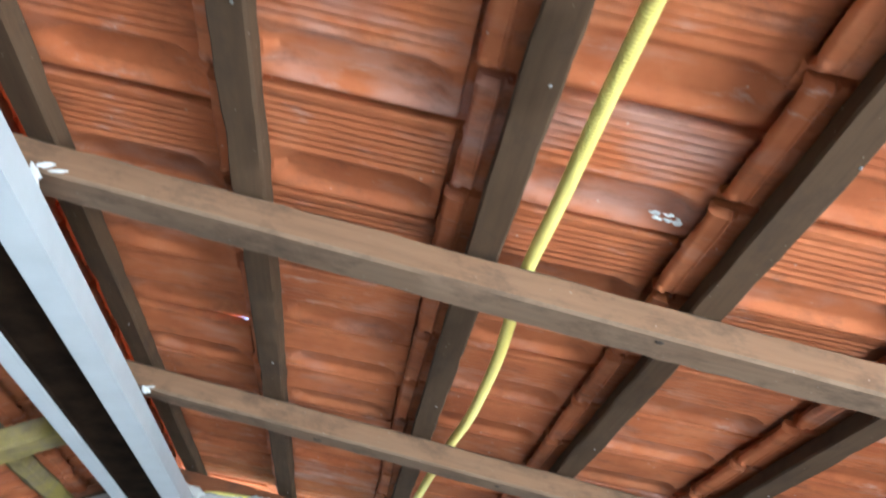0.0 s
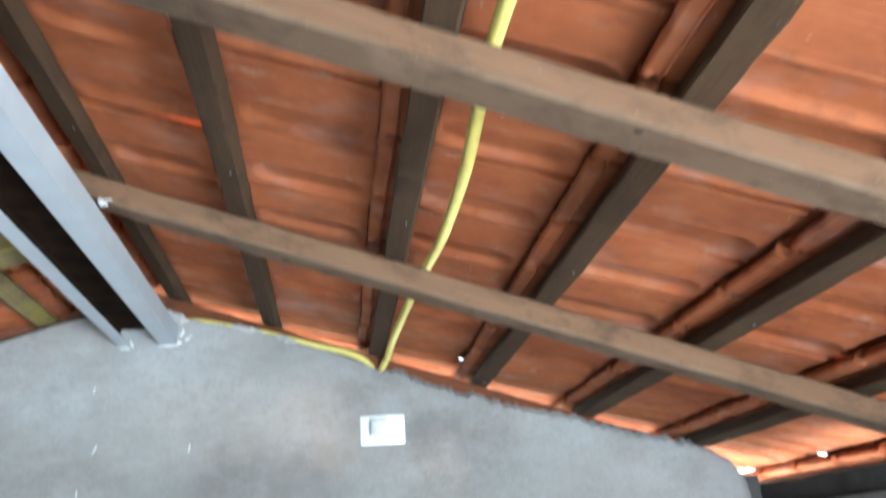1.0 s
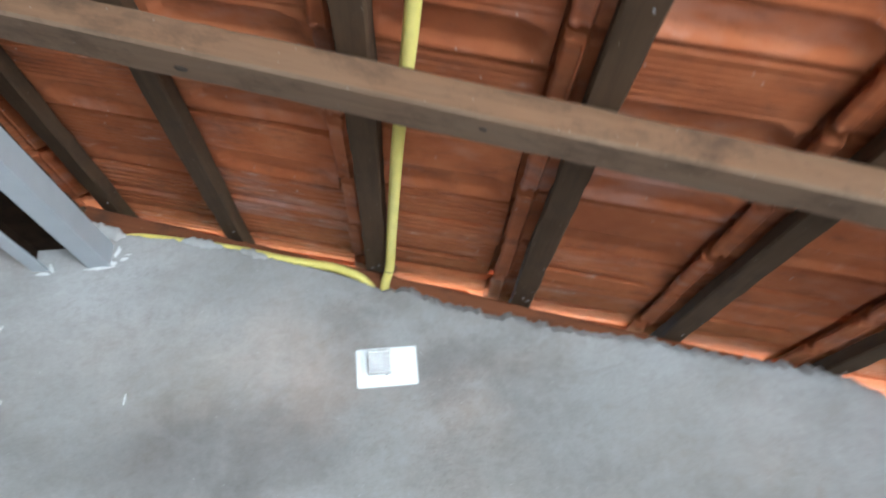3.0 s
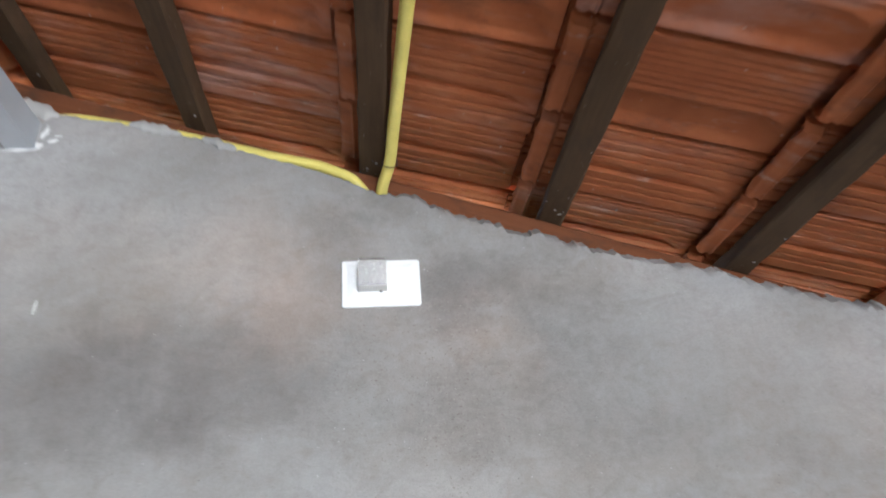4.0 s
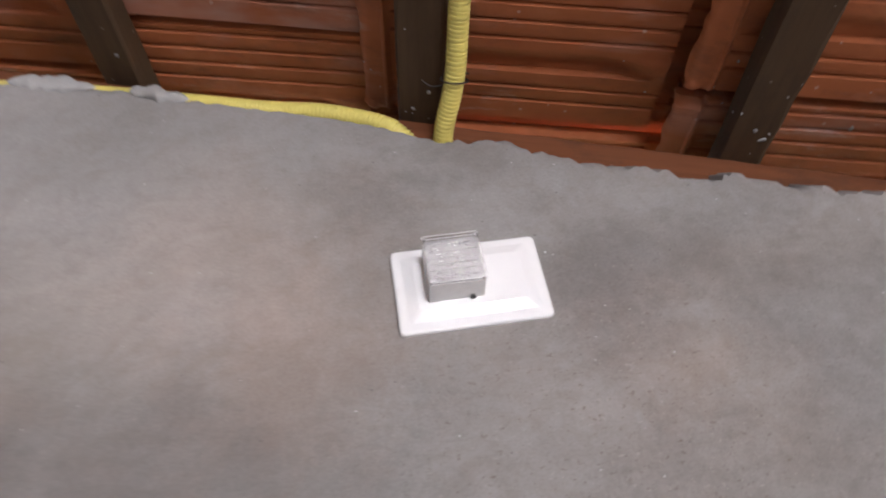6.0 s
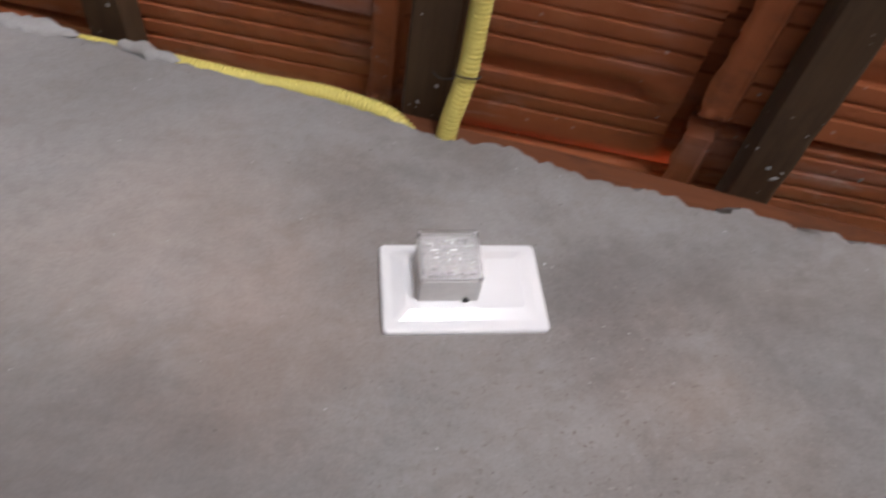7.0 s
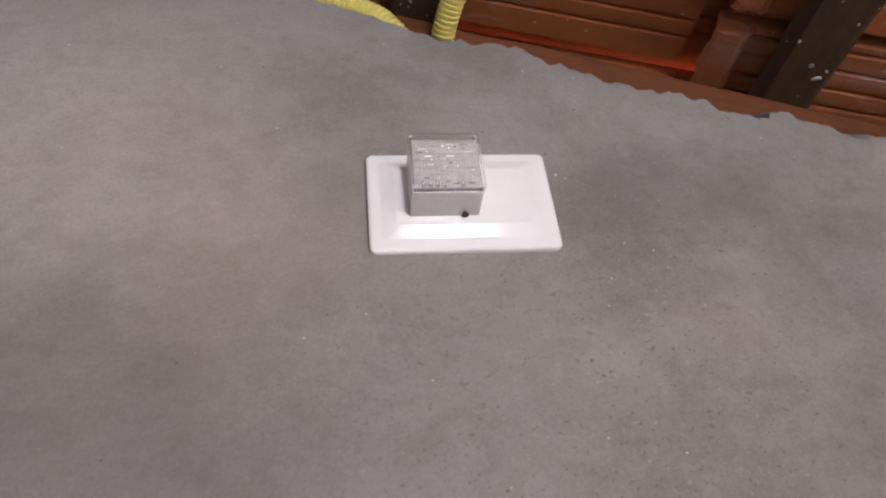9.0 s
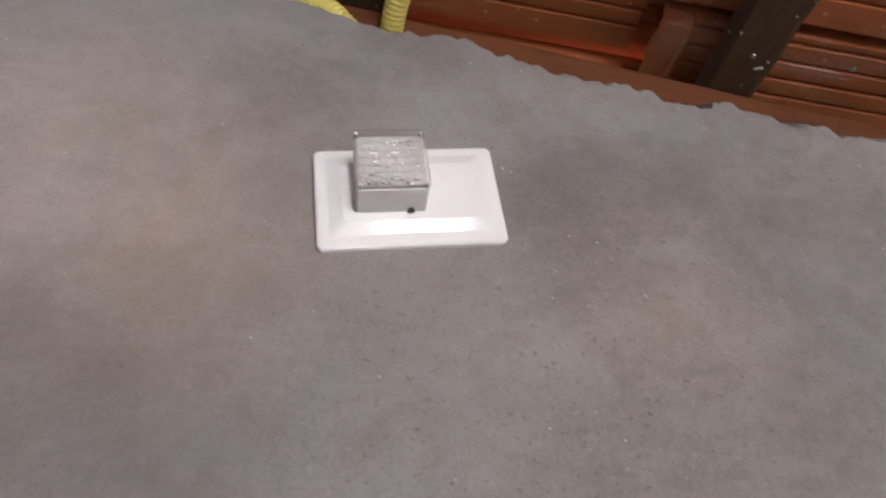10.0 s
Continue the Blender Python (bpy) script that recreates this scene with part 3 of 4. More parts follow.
def rafter(y, width, right, material, label, seed, group, lift=0.0, end=1.38, drop=0.0):
    off = RAFTER_H / 2 - lift
    if right:
        xa, xb = -0.61, end
        n, h = NORMAL, under
    else:
        xa, xb = -2.62, -0.62
        n, h = LEFT_NORMAL, under
    p0 = Vector((xa, y + width / 2, h(xa) - drop)) - n * off
    p1 = Vector((xb, y + width / 2, h(xb))) - n * off
    ob = beam("rafter", p0, p1, width, RAFTER_H, n, material, 0.0018, 0.03, 0.004, seed, 0.004, WOOD_SIDE if material is WOOD else None)
    return tagged(ob, label, "rafter", group)



def knot(parent, u, side_z, w, h, seed, face):
    """A dark knot in a rafter, flush with its side or its underside."""
    bm = bmesh.new()
    bmesh.ops.create_icosphere(bm, subdivisions=2, radius=1.0)
    for v in bm.verts:
        d = 1 + 0.35 * bent(*v.co, 0.7, seed)
        if face == "side":
            v.co = Vector((u + v.co.x * w * d, RAFTER_W / 2 + v.co.y * 0.0012, side_z + v.co.z * h * d))
        else:
            v.co = Vector((u + v.co.x * w * d, side_z + v.co.y * h * d, -RAFTER_H / 2 + v.co.z * 0.0012))
    me = bpy.data.meshes.new("knot")
    bm.to_mesh(me)
    bm.free()
    me.materials.append(KNOT)
    me.shade_smooth()
    child(new("knot", me), parent, "small dark knot in the wood")


for i, y in enumerate(RAFTERS):
    ob = rafter(y, RAFTER_W, True, WOOD, "weathered grey-brown sawn wooden rafter under the battens", 5.0 + i * 3.1, "rafters of the near roof slope", drop=0.004)
    for k in range(3):
        knot(ob, 0.34 + 0.46 * k + 0.11 * ((i * 7 + k * 3) % 5) / 5, -0.004 + 0.010 * ((i + k) % 3 - 1), 0.006, 0.004, i + 3.3 * k, "under" if k == 1 else "side")
knot(ob, 0.430, 0.0055, 0.010, 0.0055, 71.0, "under")
rafter(WALL + 0.020, 0.050, True, WOOD_RED, "reddish wooden rafter bedded in the top of the gable wall", 61.0, "rafters of the near roof slope", -0.0015, 0.93)
for i, y in enumerate((-2.4, -1.75, -1.1, -0.45, 0.20, 0.86, 1.50)):
    rafter(y, 0.075, False, WOOD_MOSS, "thick wooden rafter stained with yellow-green moss", 80.0 + i * 2.3, "rafters of the far roof slope")
rafter(WALL + 0.02, 0.055, False, WOOD_DARK, "dark wooden rafter bedded in the top of the gable wall", 99.0, "rafters of the far roof slope")


def nails(parent, x, ys):
    """Nail heads on the underside of a batten, where it crosses the rafters."""
    for y in ys:
        bm = bmesh.new()
        bmesh.ops.create_uvsphere(bm, u_segments=8, v_segments=5, radius=0.0022)
        for v in bm.verts:
            v.co.z *= 0.5
        me = bpy.data.meshes.new("nail_head")
        bm.to_mesh(me)
        bm.free()
        me.materials.append(NAIL)
        me.shade_smooth()
        ob = new("nail_head", me)
        ob.parent = parent
        ob.matrix_parent_inverse = parent.matrix_world.inverted()
        ob.matrix_basis = Matrix.Translation((x, y, under(x) - 0.0005)) @ pose(0, 0, 0, 0, math.degrees(ANGLE), 0)
        tagged(ob, "bright nail head")


bpy.context.view_layer.update()
for i, x in enumerate(BATTENS):
    xa, xb = x - SKEW[i] * 4.2, x + SKEW[i] * 1.14
    p0 = Vector((xa, -3.0, under(xa))) + NORMAL * BATTEN_H / 2
    p1 = Vector((xb, WALL + 0.34, under(xb))) + NORMAL * BATTEN_H / 2
    ob = beam("batten", p0, p1, BATTEN_W, BATTEN_H, NORMAL, WOOD_DARK, 0.0018, 0.03, 0.003, 20.0 + i * 5.7, 0.005)
    tagged(ob, "rough weathered wooden batten that carries the roof tiles", "batten", "battens of the near roof slope")
    bpy.context.view_layer.update()
    if i < 6:
        nails(ob, x + 0.008, (0.42, 1.18, 1.985))
for i, x in enumerate(LEFT_BATTENS):
    p0 = Vector((x, -3.0, under(x))) + LEFT_NORMAL * 0.02
    p1 = Vector((x, WALL + 0.34, under(x))) + LEFT_NORMAL * 0.02
    ob = beam("batten", p0, p1, 0.055, 0.042, LEFT_NORMAL, WOOD_MOSS if i == 1 else WOOD_DARK, 0.003, 0.03, 0.016, 50.0 + i * 4.1, 0.004)
    tagged(ob, "rounded old wooden pole used as a roof batten", "batten", "battens of the far roof slope")

# ---- conduits ----
line = [(0.060, -2.9), (0.058, -1.2), (0.056, 0.0), (0.054, 0.31), (0.052, 0.42), (0.051, 0.57), (0.051, 0.73), (0.057, 0.86), (0.063, 0.97), (0.0635, 1.10), (0.061, 1.22), (0.053, 1.36), (0.041, 1.51), (0.033, 1.67)]
pts = [(x, y, under(x) + (0.011 if y in (0.73, 1.36) else 0.006)) for x, y in line]
pts += [(0.0235, 1.87, 1.951), (0.018, 1.95, 1.936), (0.008, 1.998, 1.926), (0.004, 2.03, 1.918)]
conduit = tube("conduit", pts, 0.0094, YELLOW, 12, 0.0042, 0.0011)
tagged(conduit, "yellow corrugated plastic conduit running over the rafters to the wall", "conduit")
tie = []
for k in range(15):
    a = 2 * math.pi * k / 12
    tie.append((0.018 + 0.0122 * math.cos(a), 1.950 + 0.0006 * k + 0.006 * math.sin(a), 1.937 + 0.0122 * math.sin(a)))
tie += [(0.004, 1.958, 1.934), (-0.004, 1.962, 1.940), (-0.010, 1.960, 1.946)]
wire = tube("tie_wire", tie, 0.0008, WIRE, 6, step=0.003)
tagged(wire, "thin dark twisted wire tying the conduit to a batten", "wire")

pts = [(-0.020, 2.024, 1.921), (-0.032, 2.015, 1.934), (-0.047, 2.011, 1.947), (-0.079, 2.011, 1.963), (-0.106, 2.011, 1.973), (-0.15, 2.0125, 1.984), (-0.20, 2.011, 1.996), (-0.30, 2.0125, 2.026), (-0.40, 2.012, 2.049), (-0.49, 2.013, 2.067), (-0.53, 2.016, 2.068)]
conduit = tube("conduit", pts, 0.0094, YELLOW, 12, 0.0042, 0.0011)
tagged(conduit, "yellow corrugated conduit bedded along the top of the wall", "conduit")


def mortar_pat(x0, x1, lift, thick, seed):
    """A daub of mortar over the conduit on the wall top."""
    nx, ny = max(8, int((x1 - x0) / 0.004)), 9
    verts, faces = [], []
    for i in range(nx + 1):
        u = i / nx
        x = x0 + (x1 - x0) * u
        zc = plaster_top(x) + lift
        w = max(0.0, math.sin(math.pi * u)) ** 0.6 * (1 + 0.55 * bent(x, 0, 0, 0.011, seed + 6) + 0.35 * bent(x, 0, 0, 0.028, seed + 1))
        for j in range(ny):
            a = math.pi * (j / (ny - 1)) - math.pi / 2
            r = (thick * w) * (1 + 0.5 * bent(x, j * 0.003, 0, 0.016, seed)) + 0.0004
            verts.append((x, WALL - 0.004 - 0.0065 * math.cos(a) * w * (1 + 0.3 * bent(x, j * 0.004, 0, 0.02, seed + 2)) + 0.004, zc + r * math.sin(a)))
    for i in range(nx):
        for j in range(ny - 1):
            faces.append((i * ny + j, (i + 1) * ny + j, (i + 1) * ny + j + 1, i * ny + j + 1))
    ob = put("mortar_daub", verts, faces, MORTAR, True)
    return tagged(ob, "pale rough mortar daub holding the conduit on the wall", "mortar", "mortar daubs on the conduit")


for a in ((-0.405, -0.318, -0.003, 0.010, 2.0), (-0.286, -0.228, -0.003, 0.009, 5.0), (-0.60, -0.515, -0.004, 0.016, 14.0)):
    mortar_pat(*a)

# ---- mortar on the wall top beside the ridge ----
RISE = 0.018                   # lift of each tile towards its foot


def fill_bed(xa, xb, top, seed):
    """Rough mortar on the wall top from xa to xb, up to top(x)."""
    n = max(6, int((xb - xa) / 0.006))
    verts, faces = [], []
    for i in range(n + 1):
        x = xa + (xb - xa) * i / n
        low = under(x) - 0.075
        t = max(low, top(x) + 0.0035 * bent(x, 0, 0, 0.035, seed) + 0.0025 * bent(x, 0, 0, 0.011, seed + 2))
        y0 = WALL + 0.068 + 0.0025 * bent(x, 0, 0, 0.03, seed + 5)
        verts += [(x, y0, low), (x, y0 + 0.001, max(low, t - 0.003)), (x, y0 + 0.005, t), (x, WALL + 0.100, max(low, t - 0.004)), (x, WALL + 0.100, low)]
    for i in range(n):
        for j in range(4):
            faces.append((i * 5 + j, (i + 1) * 5 + j, (i + 1) * 5 + j + 1, i * 5 + j + 1))
    faces += [(0, 1, 2, 3, 4), tuple(n * 5 + j for j in range(5))]
    ob = put("mortar_bed", verts, faces, BRICK, True)
    return tagged(ob, "rough reddish mortar bed under the tiles on the wall top", "mortar", "mortar beds under the tiles")


fill_bed(RIDGE + 0.078, BATTENS[0] + BATTEN_W / 2, lambda u: under(u) + 0.0, 41.0)
fill_bed(-2.35, RIDGE - 0.080, lambda u: under(u) + 0.045, 44.0)

# ---- blank plate with its small module ----


def ring(w, h, r, depth, k=6):
    """A rounded rectangle in the wall's plane, depth in front of the wall."""
    out = []
    for sx, sz, a0 in ((1, 1, 0), (-1, 1, 90), (-1, -1, 180), (1, -1, 270)):
        for i in range(k + 1):
            a = radians(a0 + 90 * i / k)
            out.append((sx * (w / 2 - r) + r * math.cos(a), WALL - depth, sz * (h / 2 - r) + r * math.sin(a)))
    return out


def wall_plate():
    w, h = 0.118, 0.076
    rings = [(0, 0.0, 0.0045), (0, 0.0024, 0.0045), (0.0005, 0.0035, 0.0044), (0.0016, 0.0043, 0.0042), (0.0036, 0.0047, 0.004), (0.0066, 0.0050, 0.004), (0.0078, 0.0052, 0.004), (0.0085, 0.0054, 0.004), (0.0160, 0.0080, 0.004), (0.0167, 0.0082, 0.004), (0.0190, 0.0083, 0.004)]
    verts, faces = [], []
    for inset, depth, r in rings:
        verts += ring(w - 2 * inset, h - 2 * inset, r, depth)
    m = len(verts) // len(rings)
    for i in range(len(rings) - 1):
        for j in range(m):
            faces.append((i * m + j, i * m + (j + 1) % m, (i + 1) * m + (j + 1) % m, (i + 1) * m + j))
    faces.append(tuple((len(rings) - 1) * m + j for j in range(m)))
    ob = put("blank_plate", verts, faces, WHITE, True, sharp=3)
    ob.location = (0, 0, 1.75)
    return tagged(ob, "glossy white plastic blank cover plate on the wall", "wall plate")


wall_plate()


def module():
    """A small square device: grey base, pale board, clear cover."""
    x0, x1, z0, z1 = -0.0345, 0.0090, 1.7335, 1.7765
    y_back, y_mid, y_front = WALL - 0.0081, WALL - 0.0315, WALL - 0.0365
    thing = empty("sensor_module", (x0 + x1) / 2, y_back, (z0 + z1) / 2)
    o = thing.matrix_world.inverted()

    def add(ob, label=""):
        ob.parent = thing
        ob.matrix_parent_inverse = o
        return tagged(ob, label)

    add(block("base", (x0 + 0.0006, y_mid, z0 + 0.0006), (x1 - 0.0006, y_back, z1 - 0.0040), GREY, 0.0009), "matt grey plastic base")
    # hollow clear cover: five walls
    t = 0.0008
    bm = bmesh.new()
    bmesh.ops.create_cube(bm, size=1.0)
    for v in bm.verts:
        v.co = Vector(((x0 + x1) / 2 + v.co.x * (x1 - x0), (y_front + y_mid) / 2 + v.co.y * (y_mid - y_front), (z0 + z1) / 2 + v.co.z * (z1 - z0)))
    bmesh.ops.bevel(bm, geom=bm.edges[:], offset=0.0011, segments=2, affect="EDGES")
    inside = bmesh.ops.create_cube(bm, size=1.0)["verts"]
    for v in inside:
        v.co = Vector(((x0 + x1) / 2 + v.co.x * (x1 - x0 - 2 * t), (y_front + y_mid) / 2 + 0.0004 + v.co.y * (y_mid - y_front - 2 * t), (z0 + z1) / 2 + v.co.z * (z1 - z0 - 2 * t)))
    bmesh.ops.reverse_faces(bm, faces=[f for f in bm.faces if all(v in inside for v in f.verts)])
    me = bpy.data.meshes.new("cover")
    bm.to_mesh(me)
    bm.free()
    me.materials.append(CLEAR)
    me.shade_smooth()
    me.set_sharp_from_angle(angle=radians(40))
    cover = add(new("cover", me), "clear plastic cover")
    cover.visible_shadow = False
    y_board = y_front + 0.0022
    add(block("board", (x0 + 0.0017, y_board, z0 + 0.0016), (x1 - 0.0017, y_mid - 0.0002, z1 - 0.0045), BOARD, 0.0004), "pale grey speckled block behind the cover")
    rng = random.Random(7)
    for k in range(46):
        px, pz = rng.uniform(x0 + 0.004, x1 - 0.004), rng.uniform(z0 + 0.003, z1 - 0.007)
        sx, sz = rng.choice(((0.0009, 0.0003), (0.0018, 0.0002), (0.0005, 0.0005), (0.0024, 0.00025)))
        add(block("component", (px - sx, y_board - 0.0005, pz - sz), (px + sx, y_board + 0.0002, pz + sz), rng.choice((TRACK, TRACK, WHITE, GREY, NAIL, TRACK_DARK)), 0.0))
    for k in range(6):
        z = z0 + 0.0055 + k * 0.0056
        add(block("board_track", (x0 + 0.003, y_board - 0.0003, z), (x1 - 0.003, y_board + 0.0002, z + 0.0003), TRACK, 0.0))
    for k in range(4):
        x = x0 + 0.007 + k * 0.0095
        add(block("board_track", (x, y_board - 0.0003, z0 + 0.003), (x + 0.0003, y_board + 0.0002, z1 - 0.006), TRACK, 0.0))
    for k in range(7):
        x = x0 + 0.0060 + k * (0.0040 if k < 4 else 0.0046)
        if k in (0, 1, 2, 3, 5):
            add(block("vent_slot", (x, y_board - 0.0004, z0 + 0.0030), (x + 0.0022, y_board + 0.0003, z0 + 0.0064), TRACK_DARK, 0.0))
            add(block("slot_inlay", (x + 0.0006, y_board - 0.0006, z0 + 0.0036), (x + 0.0016, y_board + 0.0002, z0 + 0.0058), TRACK, 0.0))
        else:
            add(block("vent_slot", (x, y_board - 0.0004, z0 + 0.0044), (x + 0.0036, y_board + 0.0003, z0 + 0.0052), TRACK_DARK, 0.0))
    for u, v in ((0.25, 0.70), (0.30, 0.50), (0.48, 0.51), (0.47, 0.32), (0.65, 0.34)):
        px, pz = x0 + u * (x1 - x0), z0 + 0.006 + v * (z1 - z0 - 0.010)
        add(block("indicator_light", (px - 0.00035, y_board - 0.0009, pz - 0.00035), (px + 0.00035, y_board + 0.0002, pz + 0.00035), WHITE, 0.0001), "tiny white lamp on the board")
    for sx in (x0 + 0.0022, x1 - 0.0022):
        for sz in (z0 + 0.0022, z1 - 0.0022):
            bm = bmesh.new()
            bmesh.ops.create_cone(bm, cap_ends=True, segments=12, radius1=0.0012, radius2=0.0012, depth=0.0034)
            me = bpy.data.meshes.new("cover_post")
            bm.to_mesh(me)
            bm.free()
            me.materials.append(TRACK)
            me.shade_smooth()
            me.set_sharp_from_angle(angle=radians(40))
            ob = new("cover_post", me)
            ob.matrix_basis = Matrix.Translation((sx, (y_front + y_mid) / 2 + 0.0005, sz)) @ pose(0, 0, 0, 90, 0, 0)
            add(ob, "pale corner post of the cover")
    bm = bmesh.new()
    bmesh.ops.create_cone(bm, cap_ends=True, segments=14, radius1=0.0024, radius2=0.0018, depth=0.0014)
    me = bpy.data.meshes.new("screw")
    bm.to_mesh(me)
    bm.free()
    me.materials.append(DARK)
    ob = new("screw", me)
    ob.matrix_basis = Matrix.Translation((-0.0008, y_back - 0.0030, z0 - 0.0004))
    add(ob, "small dark screw head")
    tagged(thing, "small square grey module with a clear plastic cover on the plate", "sensor")


module()

# ---- paint marks on the wall ----
for x, z, w, h, lean in ((-0.490, 1.728, 0.0019, 0.011, 0.12), (-0.716, 1.735, 0.0020, 0.013, 0.35), (-0.735, 1.884, 0.0020, 0.008, 0.3), (-0.744, 1.632, 0.0020, 0.010, 0.0), (0.066, 1.772, 0.0008, 0.0010, 0), (-0.0585, 1.756, 0.001, 0.002, 0)):
    bm = bmesh.new()
    bmesh.ops.create_icosphere(bm, subdivisions=3, radius=1.0)
    for v in bm.verts:
        d = 1 + 0.35 * bent(*v.co, 0.8, x * 30)
        zz = v.co.z * h * d
        v.co = Vector((x + v.co.x * w * d + lean * zz, WALL - 0.0002 + v.co.y * 0.0012, z + zz))
    me = bpy.data.meshes.new("paint_splash")
    bm.to_mesh(me)
    bm.free()
    me.materials.append(SPLASH)
    me.shade_smooth()
    tagged(new("paint_splash", me), "dried white paint drip on the grey wall", "paint", "paint drips on the wall")

# lime splash on a tile
bm = bmesh.new()
rng = random.Random(5)
for k in range(16):
    made = bmesh.ops.create_icosphere(bm, subdivisions=2, radius=1.0)["verts"]
    cu, cv, r = rng.uniform(-0.018, 0.018), rng.uniform(-0.007, 0.007), rng.uniform(0.0015, 0.0045)
    for v in made:
        d = 1 + 0.5 * bent(*v.co, 0.6, k * 2.1)
        v.co = Vector((cu + v.co.x * r * d * 1.7, cv + v.co.y * r * d * 0.6, v.co.z * 0.0012))
me = bpy.data.meshes.new("lime_splash")
bm.to_mesh(me)
bm.free()
me.materials.append(SPLASH)
me.shade_smooth()
ob = new("lime_splash", me)
ob.matrix_basis = pose(0.190, 0.600, 1.9445, 0, math.degrees(ANGLE) - 4.6, 12)
tagged(ob, "dried white lime splash on the underside of a tile", "paint")

# ---- roof tiles ----
PITCH = 0.18
STAINED = ((0.14, 0.58), (0.42, 1.50), (-0.16, 1.93), (-0.16, 0.42), (0.70, 0.95))
TILE_T = 0.016


def tile_mesh(length, nu, nv, seed=0.0, stepped=False):
    """A pressed clay tile: ribbed flat, pressed pocket, rolled head, raised edge that laps its neighbour. u runs down the slope, v across. Stepped tiles, of another press, have broad strips on both sides of a narrow pocket."""
    us = [length * i / nu for i in range(nu + 1)]
    us = sorted(set(us + [0.0015, 0.004, 0.007, 0.011, 0.017, 0.0215, 0.0235, 0.0255, 0.0275, 0.0295, 0.032] + [length - OVER / math.cos(ANGLE) + d for d in (-0.004, -0.0025, -0.001)] + [length - 0.014, length - 0.011]))
    grooves = (0.009, 0.028, 0.047, 0.066, 0.1245, 0.1420)
    if nv < 10:
        fine = []
    elif stepped:
        fine = [g + d for g in grooves for d in (-0.0036, -0.0022, -0.0013, -0.0005, 0.0, 0.0005, 0.0014)] + [0.080, 0.084, 0.087, 0.090, 0.094, 0.098, 0.101, 0.1030, 0.1042, 0.1050]
    else:
        fine = [0.010 + 0.0017 * j for j in range(49)]
    vs = sorted(set([PITCH * j / nv for j in range(nv + 1) if not fine or min(abs(PITCH * j / nv - f) for f in fine) > 0.0012] + fine + [0.1665, 0.1680, 0.203, 0.0010, 0.0035, 0.0070, 0.158, 0.163]))
    shown = length - OVER / math.cos(ANGLE)

    def low(u, v):
        if v > 0.1665:
            return 0.0172
        if u < 0.031:
            # rolled nib that hooks on the batten
            wave = bent(v, u, 0, 0.03, seed + 2)
            if u < 0.007:
                h = -0.0045 + 0.0075 * (1 - u / 0.007) ** 2
            elif u < 0.0225:
                h = -0.0045 - 0.0012 * (u - 0.007) / 0.0155
            elif u < 0.027:
                h = -0.0078
            else:
                h = -0.0040 + 0.0050 * (u - 0.027) / 0.004
            h += 0.0016 * wave
            if v < 0.007:
                h += 0.010 * (1 - v / 0.007) ** 0.7
            if v > 0.157:
                h += 0.0065 * ((v - 0.157) / 0.0095) ** 2
                if u < 0.012:
                    h -= 0.0040
            return h
        h = 0.0
        if stepped:
            # strips with a narrow crevice between each two, a long pocket with a sharp lip
            for g in grooves:
                d = v - g
                if -0.0185 < d <= 0.0:
                    h += 0.0012 * max(0.0, 1 + d / 0.0185) ** 2
                if abs(d) < 0.0036:
                    h += 0.0034 * math.exp(-(d / (0.0016 if d < 0 else 0.0005)) ** 2)
            du = max(0.062 - u, 0.0, u - (shown - 0.050))
            if v < 0.1046:
                s = min(1.0, max(0.0, (v - 0.079 + 0.004 * bent(u, 0, 0, 0.05, seed)) / 0.019)) * max(0.0, 1 - du / 0.030)
                h += 0.0085 * s * s * (3 - 2 * s)
        else:
            if 0.010 < v < 0.092:
                h += 0.0024 * abs(math.sin(math.pi * (v - 0.010) / 0.0117)) ** 0.7
            du = max(0.108 - u, 0.0, u - (shown - 0.048))
            s = min(1.0, max(0.0, (0.035 - math.hypot(du, v - 0.130)) / 0.015))
            h += 0.0115 * s * s * (3 - 2 * s)
        if u > length - 0.012:
            # turned-down foot that rests on the tile below
            h = -0.0055
        elif u > shown - 0.004:
            # groove that clears the head of the tile below
            h = min(0.0125, h + 0.0100 * min(1.0, (u - shown + 0.004) / 0.0030))
        if v < 0.001:
            h += 0.0015
        e = (u - (shown - 0.022)) / 0.013
        if abs(e) < 1 and abs(v - (0.089 if stepped else 0.104)) < 0.0075:
            h -= 0.006 * (1 - abs(e))
        return h

    n = len(vs)
    def worn(u, v):
        """The head's edge is uneven."""
        if u > 0.0001:
            return u
        chip = 0.007 * max(0.0, bent(v, 0, 0, 0.045, seed + 9)) + (0.004 if seed > 7 and v > 0.160 else 0.0)
        return u + chip + 0.0022 * bent(v, 0, 0, 0.025, seed) + 0.0022 * bent(v, 0, 0, 0.008, seed + 4)

    verts = [(worn(u, v), v, low(u, v)) for u in us for v in vs]
    faces = [(i * n + j, (i + 1) * n + j, (i + 1) * n + j + 1, i * n + j + 1) for i in range(len(us) - 1) for j in range(n - 1)]
    # plain upper side and edges
    a, b = 0, len(us) - 1
    tops = {}

    def top(i, j):
        if (i, j) not in tops:
            u, v = us[i], vs[j]
            tops[(i, j)] = len(verts)
            verts.append((worn(u, v) + (0.009 if i == 0 else 0.0), v, (0.0190 if i == 0 else TILE_T) if v < 0.167 else 0.0265))
        return tops[(i, j)]

